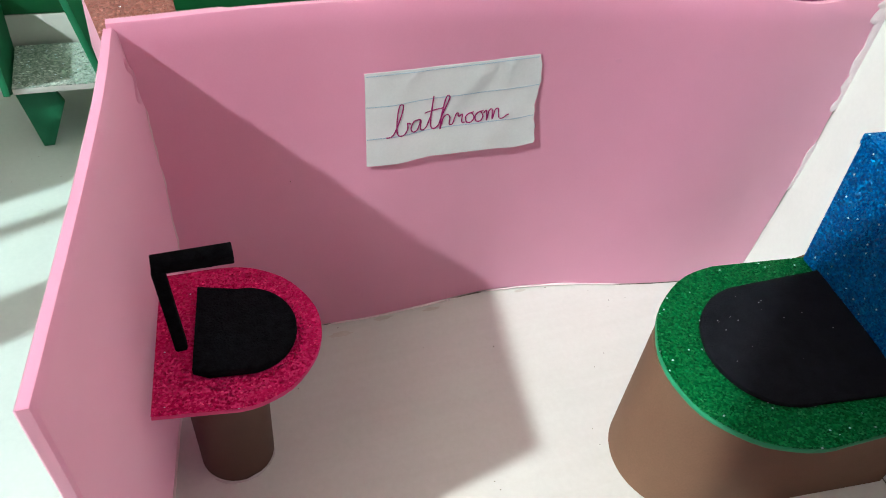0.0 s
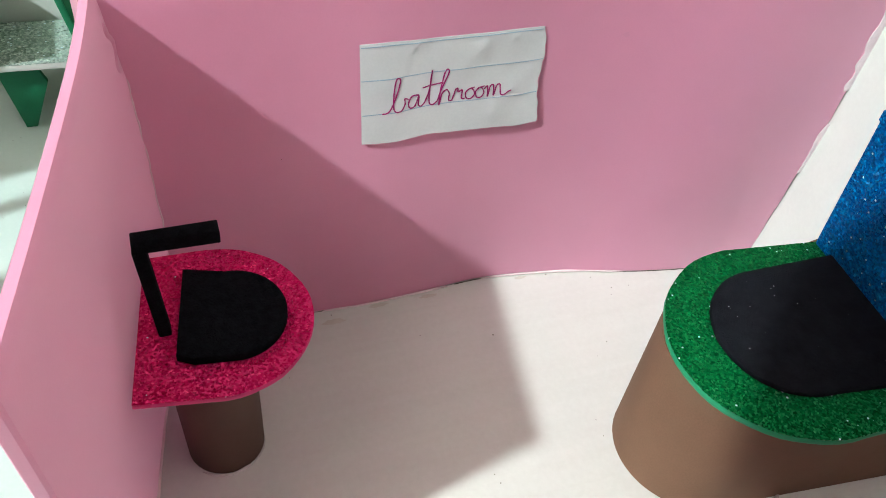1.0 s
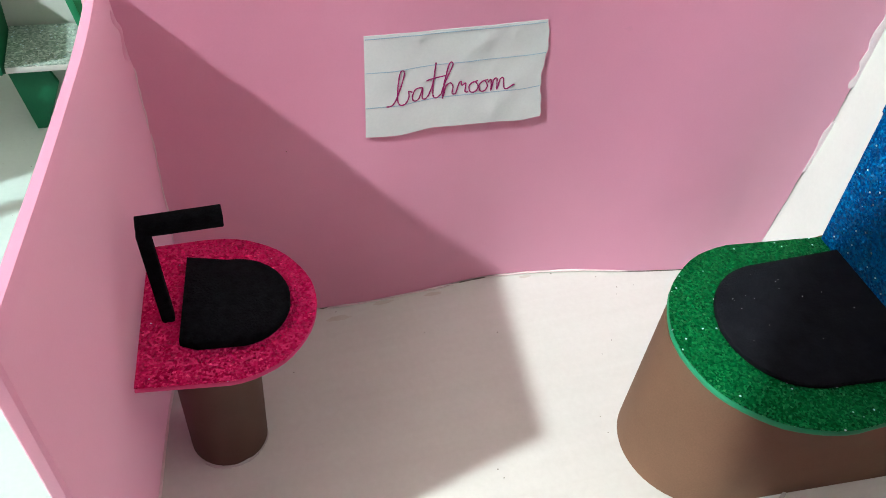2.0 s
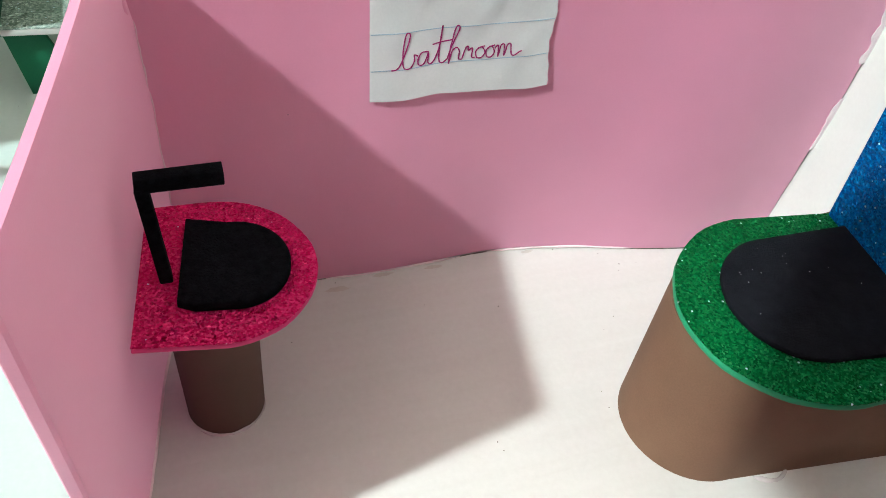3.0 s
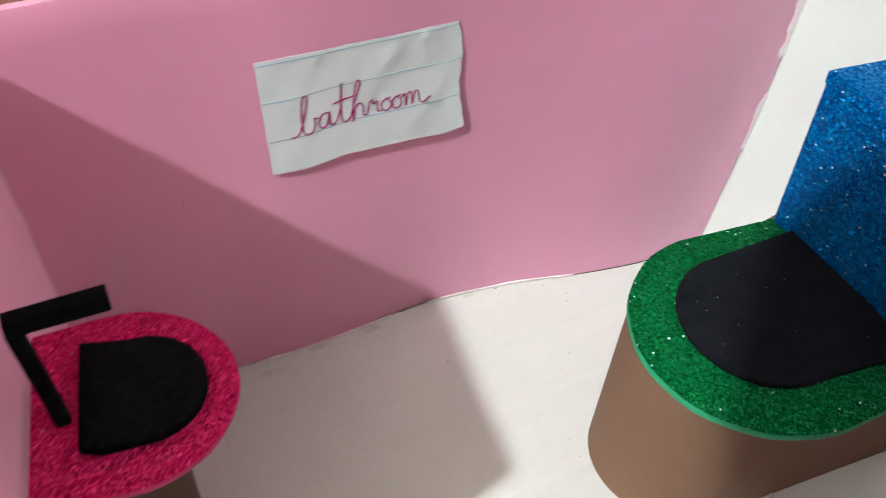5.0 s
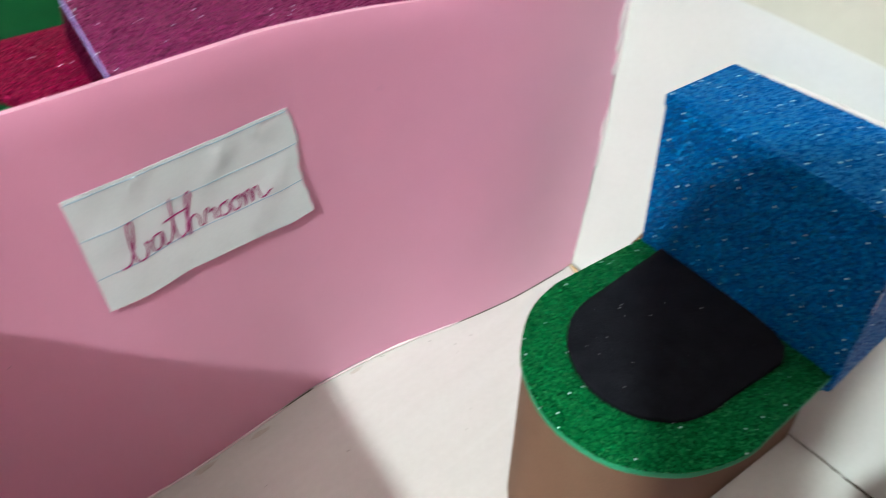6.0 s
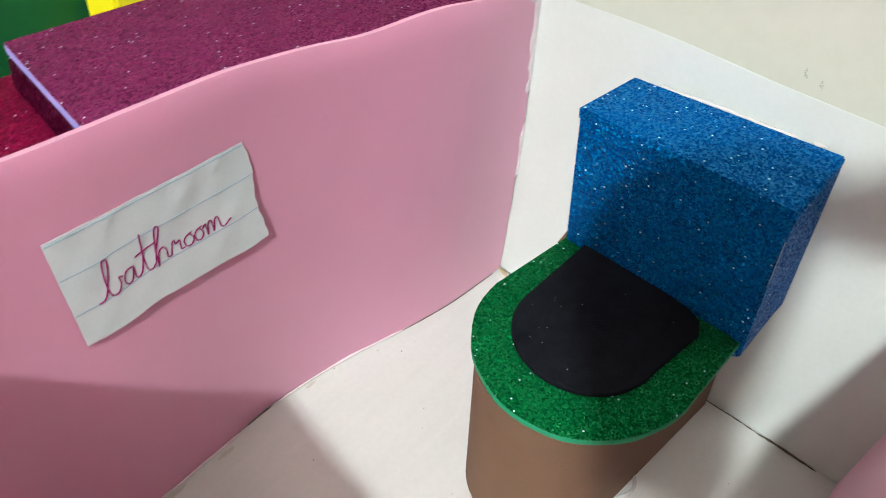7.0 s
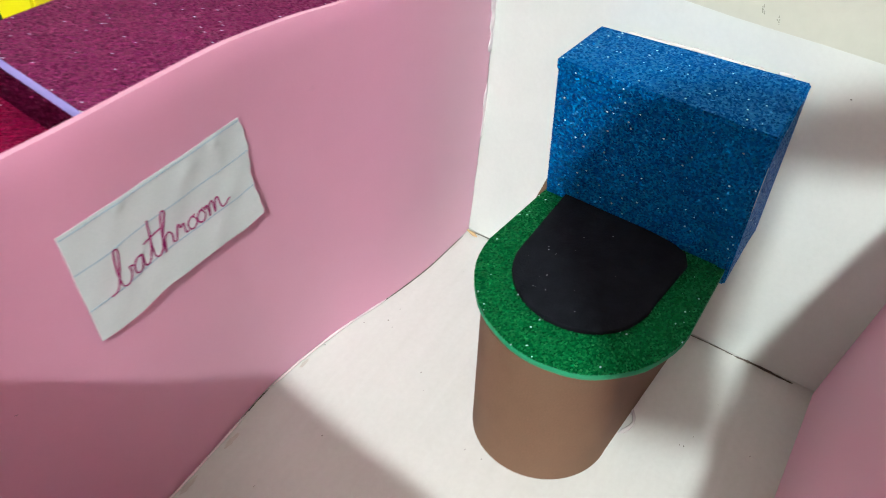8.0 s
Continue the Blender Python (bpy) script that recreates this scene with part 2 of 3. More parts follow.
def smooth_curve(pairs):
    """A smooth function through a few (x, value) pairs."""
    xs, ys = zip(*pairs)
    grid = np.linspace(xs[0], xs[-1], 400)
    line = np.interp(grid, xs, ys)
    k = np.hanning(41)
    k /= k.sum()
    line = np.convolve(np.pad(line, 20, mode="edge"), k, mode="valid")
    return lambda x: float(np.interp(x, grid, line))


def shell(us, vs, front, back):
    """A closed thin wall between two grids of points front(u, v) and back(u, v)."""
    bm = bmesh.new()
    a = [[bm.verts.new(front(u, v)) for v in vs] for u in us]
    b = [[bm.verts.new(back(u, v)) for v in vs] for u in us]
    n, m = len(us), len(vs)
    for i in range(n - 1):
        for j in range(m - 1):
            bm.faces.new((a[i][j], a[i + 1][j], a[i + 1][j + 1], a[i][j + 1]))
            bm.faces.new((b[i][j], b[i][j + 1], b[i + 1][j + 1], b[i + 1][j]))
    for i in range(n - 1):
        bm.faces.new((a[i][0], b[i][0], b[i + 1][0], a[i + 1][0]))
        bm.faces.new((a[i][-1], a[i + 1][-1], b[i + 1][-1], b[i][-1]))
    for j in range(m - 1):
        bm.faces.new((a[0][j], a[0][j + 1], b[0][j + 1], b[0][j]))
        bm.faces.new((a[-1][j], b[-1][j], b[-1][j + 1], a[-1][j + 1]))
    return bm


def bead(points, radius, seed, flatten=1.0, radii=None):
    """A lumpy string along points, for glue, dirt and painted lines of light or shade."""
    rng = random.Random(seed)
    bm = bmesh.new()
    rings = []
    n = 8
    for i, p in enumerate(points):
        p = Vector(p)
        d = (Vector(points[min(i + 1, len(points) - 1)]) - Vector(points[max(i - 1, 0)])).normalized()
        s = d.orthogonal().normalized()
        u = d.cross(s)
        r = radii[i] if radii else radius * (0.35 if i in (0, len(points) - 1) else 0.75 + 0.6 * rng.random())
        rings.append([bm.verts.new(p + s * math.cos(6.2832 * k / n) * r * (0.8 + 0.4 * rng.random()) + u * math.sin(6.2832 * k / n) * r * flatten) for k in range(n)])
    for a, b in zip(rings, rings[1:]):
        for k in range(n):
            bm.faces.new((a[k], a[(k + 1) % n], b[(k + 1) % n], b[k]))
    bm.faces.new(rings[0])
    bm.faces.new(rings[-1][::-1])
    return bm


# ---- the room around the model: only wall_east is seen, the rest shapes the bounced light ----


def room_panel(name, size, where, material, label, category):
    bm = bmesh.new()
    bmesh.ops.create_cube(bm, size=1.0)
    bm.transform(Matrix.Translation(where) @ Matrix.Diagonal((*size, 1)))
    return tagged(mesh_ob(name, bm, material, smooth=False, scale=1.0), label, category, kind="structure")


room_panel("room_floor", (2.9, 2.5, 0.1), (-1.18, 0.40, -0.80), FLOORING, "dark tiled floor of the room", "floor")
room_panel("ceiling", (2.9, 2.5, 0.1), (-1.18, 0.40, 1.95), CEIL, "unseen ceiling, tinted peach to warm the bounced light", "ceiling")
room_panel("wall_east", (0.1, 2.5, 2.65), (0.2185, 0.40, 0.575), CREAM, "cream painted room wall with small scuffs", "wall")
room_panel("wall_west", (0.1, 2.5, 2.65), (-2.58, 0.40, 0.575), FAR_WALL, "unseen room wall, kept dark brown to hold back bounced light", "wall")
room_panel("wall_north", (2.69, 0.1, 2.65), (-1.18, 1.60, 0.575), FAR_WALL, "unseen room wall, kept dark brown to hold back bounced light", "wall")
# added close behind, to block bounced light from the pink back wall
room_panel("wall_south", (2.69, 0.1, 2.65), (-1.18, -0.80, 0.575), FAR_WALL, "unseen room wall, kept dark brown to hold back bounced light", "wall")

table = new("table")
table.location = (-0.36, 0.0, -0.75)
tagged(table, "plain brown wooden table under the model, against the wall", "table")
bm = bmesh.new()
bmesh.ops.create_cube(bm, size=1.0)
bm.transform(Matrix.Translation((-0.36, 0.2, -0.0192)) @ Matrix.Diagonal((1.05, 1.3, 0.03, 1)))
bmesh.ops.bevel(bm, geom=bm.edges[:], offset=0.003, segments=2, affect="EDGES")
part("tabletop", bm, WOOD, table, scale=1.0)
for x, y in ((-0.84, -0.4), (0.12, -0.4), (-0.84, 0.8), (0.12, 0.8)):
    bm = bmesh.new()
    bmesh.ops.create_cube(bm, size=1.0)
    bm.transform(Matrix.Translation((x, y, -0.3922)) @ Matrix.Diagonal((0.05, 0.05, 0.7156, 1)))
    bmesh.ops.bevel(bm, geom=bm.edges[:], offset=0.003, segments=2, affect="EDGES")
    part("leg", bm, WOOD, table, scale=1.0)

# ---- the base board of the model ----
board = tagged(mesh_ob("floor_bathroom", box(-0.07, 1.665, 0.12, 1.55, -0.04, 0.0, 0.003), BOARD), "white painted card floor with faint stains", "floor", kind="structure")
tagged(mesh_ob("floor_hall", box(-1.2, -0.071, 0.12, 5.0, -0.04, -0.001, 0.003), MINT), "pale mint card floor of the neighbouring room", "floor", kind="structure")
tagged(mesh_ob("floor_bedroom", box(-0.069, 1.665, 1.552, 5.0, -0.04, -0.001, 0.003), DARK_GREEN), "dark green foam floor of the bedroom", "floor", kind="structure")

# ---- walls of the model ----
T = 0.021
wall_foot = smooth_curve([(-0.1, 1.500), (0.4, 1.505), (0.52, 1.499), (0.72, 1.508), (0.85, 1.517), (0.99, 1.504), (1.12, 1.483), (1.28, 1.441), (1.43, 1.414), (1.65, 1.40)])
wall_head = smooth_curve([(-0.1, 0.883), (0.13, 0.896), (0.27, 0.905), (0.58, 0.913), (0.83, 0.920), (1.02, 0.910), (1.13, 0.898), (1.26, 0.911), (1.35, 0.909), (1.42, 0.893), (1.46, 0.900), (1.53, 0.911), (1.65, 0.912)])


wall_lean = smooth_curve([(-0.1, 0.040), (0.2, 0.044), (0.48, 0.048), (0.67, 0.064), (0.86, 0.086), (1.1, 0.088), (1.3, 0.076), (1.65, 0.060)])


def back_y(x, z):
    return wall_foot(x) - wall_lean(x) * z


def white_x(y, z):
    return 1.5 + 0.11 * y - 0.02 * z + 0.025 * (y - 0.6) * math.sin(3.6 * min(max(z, 0.0), 0.87))


def back_wall_point(u, v, w):
    x0 = 0.036
    x1 = 1.668 - 0.060 * v ** 3 + 0.0025 * math.sin(23 * v) - 0.009 * math.exp(-((v - 0.42) / 0.07) ** 2)
    gap = 0.002 + 0.007 * min(1.0, 4 * v) + 0.004 * math.exp(-((v - 0.42) / 0.10) ** 2) + 0.002 * math.sin(41 * v)
    x1 = min(x1, white_x(back_y(1.63, 0.9 * v), 0.9 * v) - gap)
    x = x0 + (x1 - x0) * u
    z = wall_head(x) * v
    if v == 0:
        z = 0.003 + 0.004 * max(0.0, math.sin(5 * x - 3.3))
    return Vector((x, back_y(x, z) + w, z))


us = np.linspace(0, 1, 61)
vs = [0, 0.03] + list(np.linspace(0.08, 0.995, 16)) + [1.0]
tagged(mesh_ob("wall_back", shell(us, vs, lambda u, v: back_wall_point(u, v, 0.002 if v == 1.0 else 0.0), lambda u, v: back_wall_point(u, v, T - (0.002 if v == 1.0 else 0)) - Vector((0, 0, 0.005 if v == 1.0 and u > 0.12 else 0))), PINK),
       "pink craft foam wall, slightly wavy, leaning forward", "wall", kind="structure")


def side_point(u, v, w):
    z = (0.850 + 0.034 * u ** 3) * v
    y0 = 0.750 + 0.09 * (0.852 - z)
    y1 = back_y(0.06, z) - 0.001
    y = y0 + (y1 - y0) * u
    x = -0.017 + 0.17 * (y - 1.04)
    if y > 1.25:
        x += (0.026 * (1 - v ** 6) - 0.008 * v ** 6) * ((y - 1.25) / 0.22) ** 2
    if u > 0.985:
        x += 0.0009 * math.sin(33 * v) + 0.0006 * math.sin(71 * v + 1)
    return Vector((x - w, y, z))


us2 = [0, 0.006] + list(np.linspace(0.05, 1, 24))
vs2 = [0] + list(np.linspace(0.04, 0.992, 34)) + [1.0]
edge = lambda u, v: 0.004 if v == 1.0 or u == 0 else 0.0
tagged(mesh_ob("wall_side", shell(us2, vs2, lambda u, v: side_point(u, v, edge(u, v)), lambda u, v: side_point(u, v, T - edge(u, v))), PINK),
       "pink craft foam side wall glued to the back wall", "wall", kind="structure")


def white_point(u, v, w):
    y = 1.75 - 2.5 * u
    z = 0.006 + (0.860 - 0.03 * max(0.0, 1.1 - y) / 0.6 + 0.0015 * math.sin(14 * y)) * v
    return Vector((white_x(y, z) + w, y, z))


tagged(mesh_ob("wall_card", shell(np.linspace(0, 1, 30), [0, 0.5, 0.995, 1.0], lambda u, v: white_point(u, v, 0.0006 if v == 1.0 else 0), lambda u, v: white_point(u, v, 0.012 - (0.002 if v == 1.0 else 0)) - Vector((0, 0, 0.010 if v == 1.0 else 0.0))), WHITE),
       "white card outer wall with a dark seam at its foot", "wall", kind="structure")


def front_point(u, v, w):
    x = 1.538 - 1.6 * u
    z = 0.92 * v
    return Vector((x, 0.372 + 0.03 * min(1.0, 3 * u) - 0.125 * z - w, z))


tagged(mesh_ob("wall_front", shell(np.linspace(0, 1, 16), [0, 0.5, 0.98, 1.0], lambda u, v: front_point(u, v, 0.0), lambda u, v: front_point(u, v, T)), PINK),
       "low pink craft foam wall against the white card wall", "wall", kind="structure")
# unseen pieces, added only to cast bars of shade on the hall floor
for y0, y1 in ((1.42, 1.57), (1.80, 1.84), (1.95, 4.5)):
    tagged(mesh_ob("unseen_shade_wall", box(-0.98, -0.95, y0, y1, 0.0, 0.85, 0.002), WHITE), "unseen white card piece added to shade the hall floor", "wall", kind="structure")

# ---- hand basin ----
SINK_TILT = 0.062


def sink_at(u, v, w):
    return Vector((u - 0.005, v, 0.404 + SINK_TILT * (v - 1.024) + w))


def dee(x0, xc, yc, r, n=28, rx=None):
    """A D outline: straight at x0, round towards +x."""
    rx = rx or r
    return [(x0, yc - r + 0.030)] + [(xc + rx * math.sin(a), yc - r * (0.95 if a < math.pi / 2 else 1.0) * math.cos(a)) for a in np.linspace(0, math.pi, n)] + [(x0 + 0.045, yc + r)]


basin = thing("hand_basin", 0.144, 1.2, 0, "toy hand basin, crimson glitter foam top on a brown foam post", "sink")
rim = hand_cut(dee(0.007, 0.152, 1.174, 0.168, rx=0.175), 0.0014, 1)
top = part("basin_top", slab(rim, 0.012, lambda u, v, w: sink_at(u, v, w - 0.0162)), CRIMSON, basin, "crimson foam with a rounded front")
part("glitter_face", slab(rim, 0.004, lambda u, v, w: sink_at(u, v, w - 0.004), 0.001), GLIT_PINK, top, "crimson glitter face")
part("bowl", slab([(0.084, 1.100), (0.11, 1.085)] + [(0.186 + 0.094 * math.sin(a), 1.170 - 0.094 * math.cos(a)) for a in np.linspace(0, math.pi, 20)] + [(0.116, 1.285)], 0.020, lambda u, v, w: sink_at(u, v, w + 0.0005)), BLACK, basin, "black foam bowl cut-out")
bm = bmesh.new()
bmesh.ops.create_cone(bm, segments=40, radius1=0.078, radius2=0.083, depth=0.395, cap_ends=True)
bm.transform(Matrix.Translation((0.136, 1.195, 0.1975)) @ Matrix.Shear("XY", 4, (-0.03, 0.0)))
flakes = bmesh.new()
rng = random.Random(12)
for a in np.linspace(-0.35, 2.2, 120):
    out = 0.097 + rng.uniform(0.0, 0.011)
    x, y = (0.186 + out * math.sin(a), 1.170 - out * math.cos(a)) if a > 0 else (0.186 + 0.26 * a + rng.uniform(-0.004, 0.004), 1.170 - out + 0.02 * a)
    turn, high, wide = rng.uniform(0, math.pi), rng.uniform(0.003, 0.008), rng.uniform(0.0012, 0.0022)
    foot = [sink_at(x + wide * math.cos(turn + k), y + wide * math.sin(turn + k), -0.0005) for k in (0.0, 2.1, 4.2)]
    tip = sink_at(x + rng.uniform(-0.002, 0.002), y + rng.uniform(-0.003, 0.001), high)
    corners = [flakes.verts.new(p) for p in foot + [tip]]
    for k in range(3):
        flakes.faces.new((corners[k], corners[(k + 1) % 3], corners[3]))
    flakes.faces.new(corners[2::-1])
part("glitter_fringe", flakes, GLIT_PINK, top, "rough crimson glitter fringe round the bowl")
part("post", bm, BROWN, basin, "rolled brown foam post")
tap = part("tap_upright", slab([(-0.012, 0), (0.012, 0), (0.012, 0.184), (-0.012, 0.189)], 0.022, lambda u, v, w: Vector((0.067 - 0.08 * v + w - 0.011, 1.169 + 0.075 * v + u, 0.412 + v))), BLACK, basin, "black foam tap")
part("spout", slab([(0, -0.013), (0.131, -0.014), (0.131, 0.014), (0, 0.013)], 0.028, lambda u, v, w: Vector((0.043 + u, 1.186 + v - 0.11 * u, 0.592 + w + 0.11 * u))), BLACK, tap)

# ---- toilet ----
toilet = thing("toilet", 1.2, 0.9, 0, "toy toilet of brown card with glitter foam seat and cistern", "toilet")


def seat_z(x, y):
    """The seat sits a little askew on its pedestal."""
    return 0.392 + 0.04 * (x - 1.2) + 0.04 * (y - 0.9)


def you(front, back, yc, half, spread=0.0, n=30, rx=None, near_half=None, near_spread=None, near_back=None):
    """A U outline: round towards -x, open end at back; the near (-y) flank may differ from the far one."""
    rx = rx or half
    near_half = half if near_half is None else near_half
    near_spread = spread if near_spread is None else near_spread
    arc = [(front + rx - rx * math.sin(a), yc + (half if a < math.pi / 2 else near_half) * math.cos(a)) for a in np.linspace(0, math.pi, n)]
    return [(back, yc + half + spread)] + arc + [(near_back or back, yc - near_half - near_spread)]


def on_seat(lift):
    return lambda u, v, w: Vector((u, v, seat_z(u, v) + lift + w))


base_out = you(0.957, 1.565, 0.912, 0.160, 0.05, rx=0.16)
base_in = you(0.970, 1.555, 0.912, 0.147, 0.048, rx=0.15)
bm = shell(list(range(32)), [0, 0.5, 1], lambda i, v: Vector((*base_out[i], (seat_z(*base_out[i]) - 0.0205) * v)), lambda i, v: Vector((*base_in[i], (seat_z(*base_in[i]) - 0.0205) * v)))
part("pedestal", bm, BROWN_CARD, toilet, "bent brown card pedestal")
ring = hand_cut(you(0.953, 1.46, 0.886, 0.236, -0.036, rx=0.25, near_half=0.226, near_spread=0.010, near_back=1.41), 0.0018, 2)
seat = part("seat", slab(ring, 0.0155, on_seat(-0.02)), GREEN_EDGE, toilet, "green foam seat with a glitter face")
part("glitter_face", slab(ring, 0.004, on_seat(-0.0043), 0.001), GLIT_GREEN, seat, "green glitter face")
pad = you(1.047, 1.45, 0.893, 0.154, -0.010, rx=0.155, near_half=0.150, near_spread=0.022, near_back=1.345) + [(1.378, 0.735), (1.395, 0.765)]
part("lid", slab(hand_cut(pad, 0.0018, 3), 0.014, on_seat(0.0002)), LID_BLACK, seat, "black foam lid pad")

TANK = [(1.394, 1.083, 0.756), (1.352, 0.637, 0.738), (1.540, 0.626, 0.764), (1.577, 1.064, 0.758), (1.431, 1.086, 0.394), (1.400, 0.647, 0.342), (1.55, 0.63, 0.40), (1.585, 1.085, 0.393)]
TANK = [Vector(p) for p in TANK]


def hexa(corners, grow):
    """A bevelled body on eight corners, top four first, grown outwards."""
    bm = bmesh.new()
    tv = [bm.verts.new(p) for p in corners]
    mid = sum((v.co for v in tv), Vector()) / 8
    for v in tv:
        v.co += Vector([math.copysign(grow, d) for d in v.co - mid])
    for f in ((0, 1, 2, 3), (4, 7, 6, 5), (0, 4, 5, 1), (1, 5, 6, 2), (2, 6, 7, 3), (3, 7, 4, 0)):
        bm.faces.new([tv[i] for i in f])
    bmesh.ops.bevel(bm, geom=bm.edges[:], offset=0.004, segments=2, affect="EDGES")
    return bm


cistern = part("cistern", hexa(TANK, 0.003), GLIT_BLUE, toilet, "blue glitter foam cistern")
under = [TANK[i].lerp(TANK[i + 4], 0.045) for i in range(4)]
part("top_sheet", hexa(TANK[:4] + under, 0.0055), GLIT_BLUE, cistern)
inner = [under[0], under[3], TANK[4], TANK[7]]
near_side = [under[1], under[2], TANK[5], TANK[6]]
lip = [n.lerp(i, 0.05) for n, i in zip(near_side, inner)]
part("side_sheet", hexa([lip[0], near_side[0], near_side[1], lip[1], lip[2], near_side[2], near_side[3], lip[3]], 0.005), GLIT_BLUE, cistern)

# ---- paper sign ----
sign = thing("paper_sign", 0.66, back_y(0.66, 0.52), 0.52, "torn ruled paper sign reading bathroom, taped to the pink wall", "sign")


sign_foot = smooth_curve([(0, 0.0), (0.18, -0.004), (0.37, 0.006), (0.53, 0.002), (0.74, -0.002), (0.9, -0.007), (1, 0.0)])


def on_sign(u, v, lift=0.0):
    """u along, v up the paper, 0 to 1; the sheet follows the wall and curls off it along its lower edge."""
    x = (0.492 + 0.384 * u) * (1 - v) + (0.476 + 0.371 * u) * v
    z = (0.528 + 0.018 * u + sign_foot(u)) * (1 - v) + (0.758 + 0.020 * u) * v
    x += (0.004 * math.sin(9 * v + 1) + 0.0012 * math.sin(37 * v)) * u * u
    off = 0.001 + 0.007 * (1 - v) ** 2 * (0.3 + 0.7 * u) + 0.0007 * (1 + math.sin(6 * u + 4 * v)) + 0.0004 * math.sin(17 * u + 9 * v) + 0.0003 * math.sin(31 * u - 14 * v)
    for cu, cv, r, h in ((0.64, 0.85, 0.05, 0.0018), (0.82, 0.93, 0.025, 0.002), (0.52, 0.72, 0.10, 0.0012), (0.86, 0.42, 0.07, 0.0015), (0.28, 0.94, 0.02, 0.0016), (0.15, 0.6, 0.10, 0.001), (0.72, 0.2, 0.09, 0.0013)):
        off += 1.15 * h * math.exp(-((u - cu) / r) ** 2 - ((v - cv) / (1.6 * r)) ** 2)
    return Vector((x, back_y(x, z) - off - lift, z))


part("sheet", shell(np.linspace(0, 1, 70), np.linspace(0, 1, 40), lambda u, v: on_sign(u, v, 0.001), lambda u, v: on_sign(u, v)), PAPER, sign, "torn white ruled paper")
for n_line, (v0, v1) in enumerate(((0.965, 0.972), (0.652, 0.679), (0.305, 0.339))):
    part("ruled_line", shell(np.linspace(0.005, 0.995, 50), [0, 1], lambda u, k: on_sign(u, v0 + (v1 - v0) * u + 0.008 * k, 0.0015), lambda u, k: on_sign(u, v0 + (v1 - v0) * u + 0.008 * k, 0.0006)), INK_BLUE, sign, "pale blue ruled line")

# the word "bathroom" in joined handwriting, letter by letter: along the line, height in ascenders
WORD = [
    ("letter_b", [(0, 0), (10, 0.03), (18, 0.25), (27, 0.7), (30, 0.97), (24, 1.0), (20, 0.7), (19, 0.2), (23, 0.02), (32, 0.02), (38, 0.2), (38, 0.38), (44, 0.33)]),
    ("letter_a", [(62, 0.40), (50, 0.40), (44, 0.2), (47, 0.05), (55, 0.08), (62, 0.38), (61, 0.1), (66, 0.03), (72, 0.12)]),
    ("letter_t", [(72, 0.12), (80, 0.5), (83, 1.1), (80, 0.4), (80, 0.08), (86, 0.0), (94, 0.1)]),
    ("letter_t_bar", [(68, 0.58), (84, 0.62), (102, 0.66)]),
    ("letter_h", [(94, 0.1), (104, 0.6), (112, 0.98), (106, 1.02), (100, 0.5), (97, -0.05), (102, 0.3), (110, 0.42), (115, 0.3), (114, 0.08), (120, 0.05)]),
    ("letter_r", [(120, 0.05), (126, 0.38), (130, 0.42), (131, 0.3), (138, 0.36), (137, 0.1), (143, 0.08)]),
    ("letter_o", [(150, 0.36), (144, 0.25), (146, 0.08), (154, 0.06), (160, 0.2), (156, 0.36), (150, 0.36), (160, 0.4)]),
    ("letter_o", [(168, 0.36), (162, 0.25), (164, 0.08), (172, 0.06), (177, 0.2), (173, 0.36), (167, 0.36), (178, 0.4)]),
    ("letter_m", [(178, 0.3), (184, 0.38), (184, 0.05), (189, 0.36), (195, 0.38), (195, 0.06), (201, 0.36), (207, 0.38), (208, 0.1), (214, 0.05), (222, 0.14), (227, 0.18)]),
]


def pen_stroke(pts, width=0.0027):
    """A flat ink stroke along a smooth line through pts, on the sheet."""
    line = []
    ext = [pts[0]] + pts + [pts[-1]]
    for i in range(1, len(ext) - 2):
        p0, p1, p2, p3 = (np.array(ext[i + k], float) for k in (-1, 0, 1, 2))
        for s in np.linspace(0, 1, 7)[:-1]:
            line.append(0.5 * (2 * p1 + (p2 - p0) * s + (2 * p0 - 5 * p1 + 4 * p2 - p3) * s * s + (3 * p1 - p0 - 3 * p2 + p3) * s ** 3))
    line.append(np.array(pts[-1], float))
    flat_pts = [(0.112 + x / 227 * 0.728, 0.312 + 0.335 * h + 0.03 * x / 227) for x, h in line]
    bm = bmesh.new()
    prev = None
    for i, (u, v) in enumerate(flat_pts):
        a, b = flat_pts[max(i - 1, 0)], flat_pts[min(i + 1, len(flat_pts) - 1)]
        du, dv = (b[0] - a[0]) * 0.386, (b[1] - a[1]) * 0.236
        n = math.hypot(du, dv) or 1.0
        w = width * (0.85 + 0.3 * math.sin(i * 0.7) ** 2) / 2
        su, sv = -dv / n * w / 0.386, du / n * w / 0.236
        row = [bm.verts.new(on_sign(u + su * k, v + sv * k, lift)) for k, lift in ((-1, 0.0006), (-1, 0.0018), (1, 0.0018), (1, 0.0006))]
        if prev:
            for k in range(4):
                bm.faces.new((prev[k], prev[(k + 1) % 4], row[(k + 1) % 4], row[k]))
        else:
            bm.faces.new(row)
        prev = row
    bm.faces.new(prev[::-1])
    return bm


for name, pts in WORD:
    part(name, pen_stroke(pts), INK_PINK, sign, "magenta pen stroke")

# ---- bedroom behind the back wall ----
bed = thing("bunk_bed", 1.1, 1.65, 0, "toy bed with purple glitter foam top over dark red glitter foam", "bed")
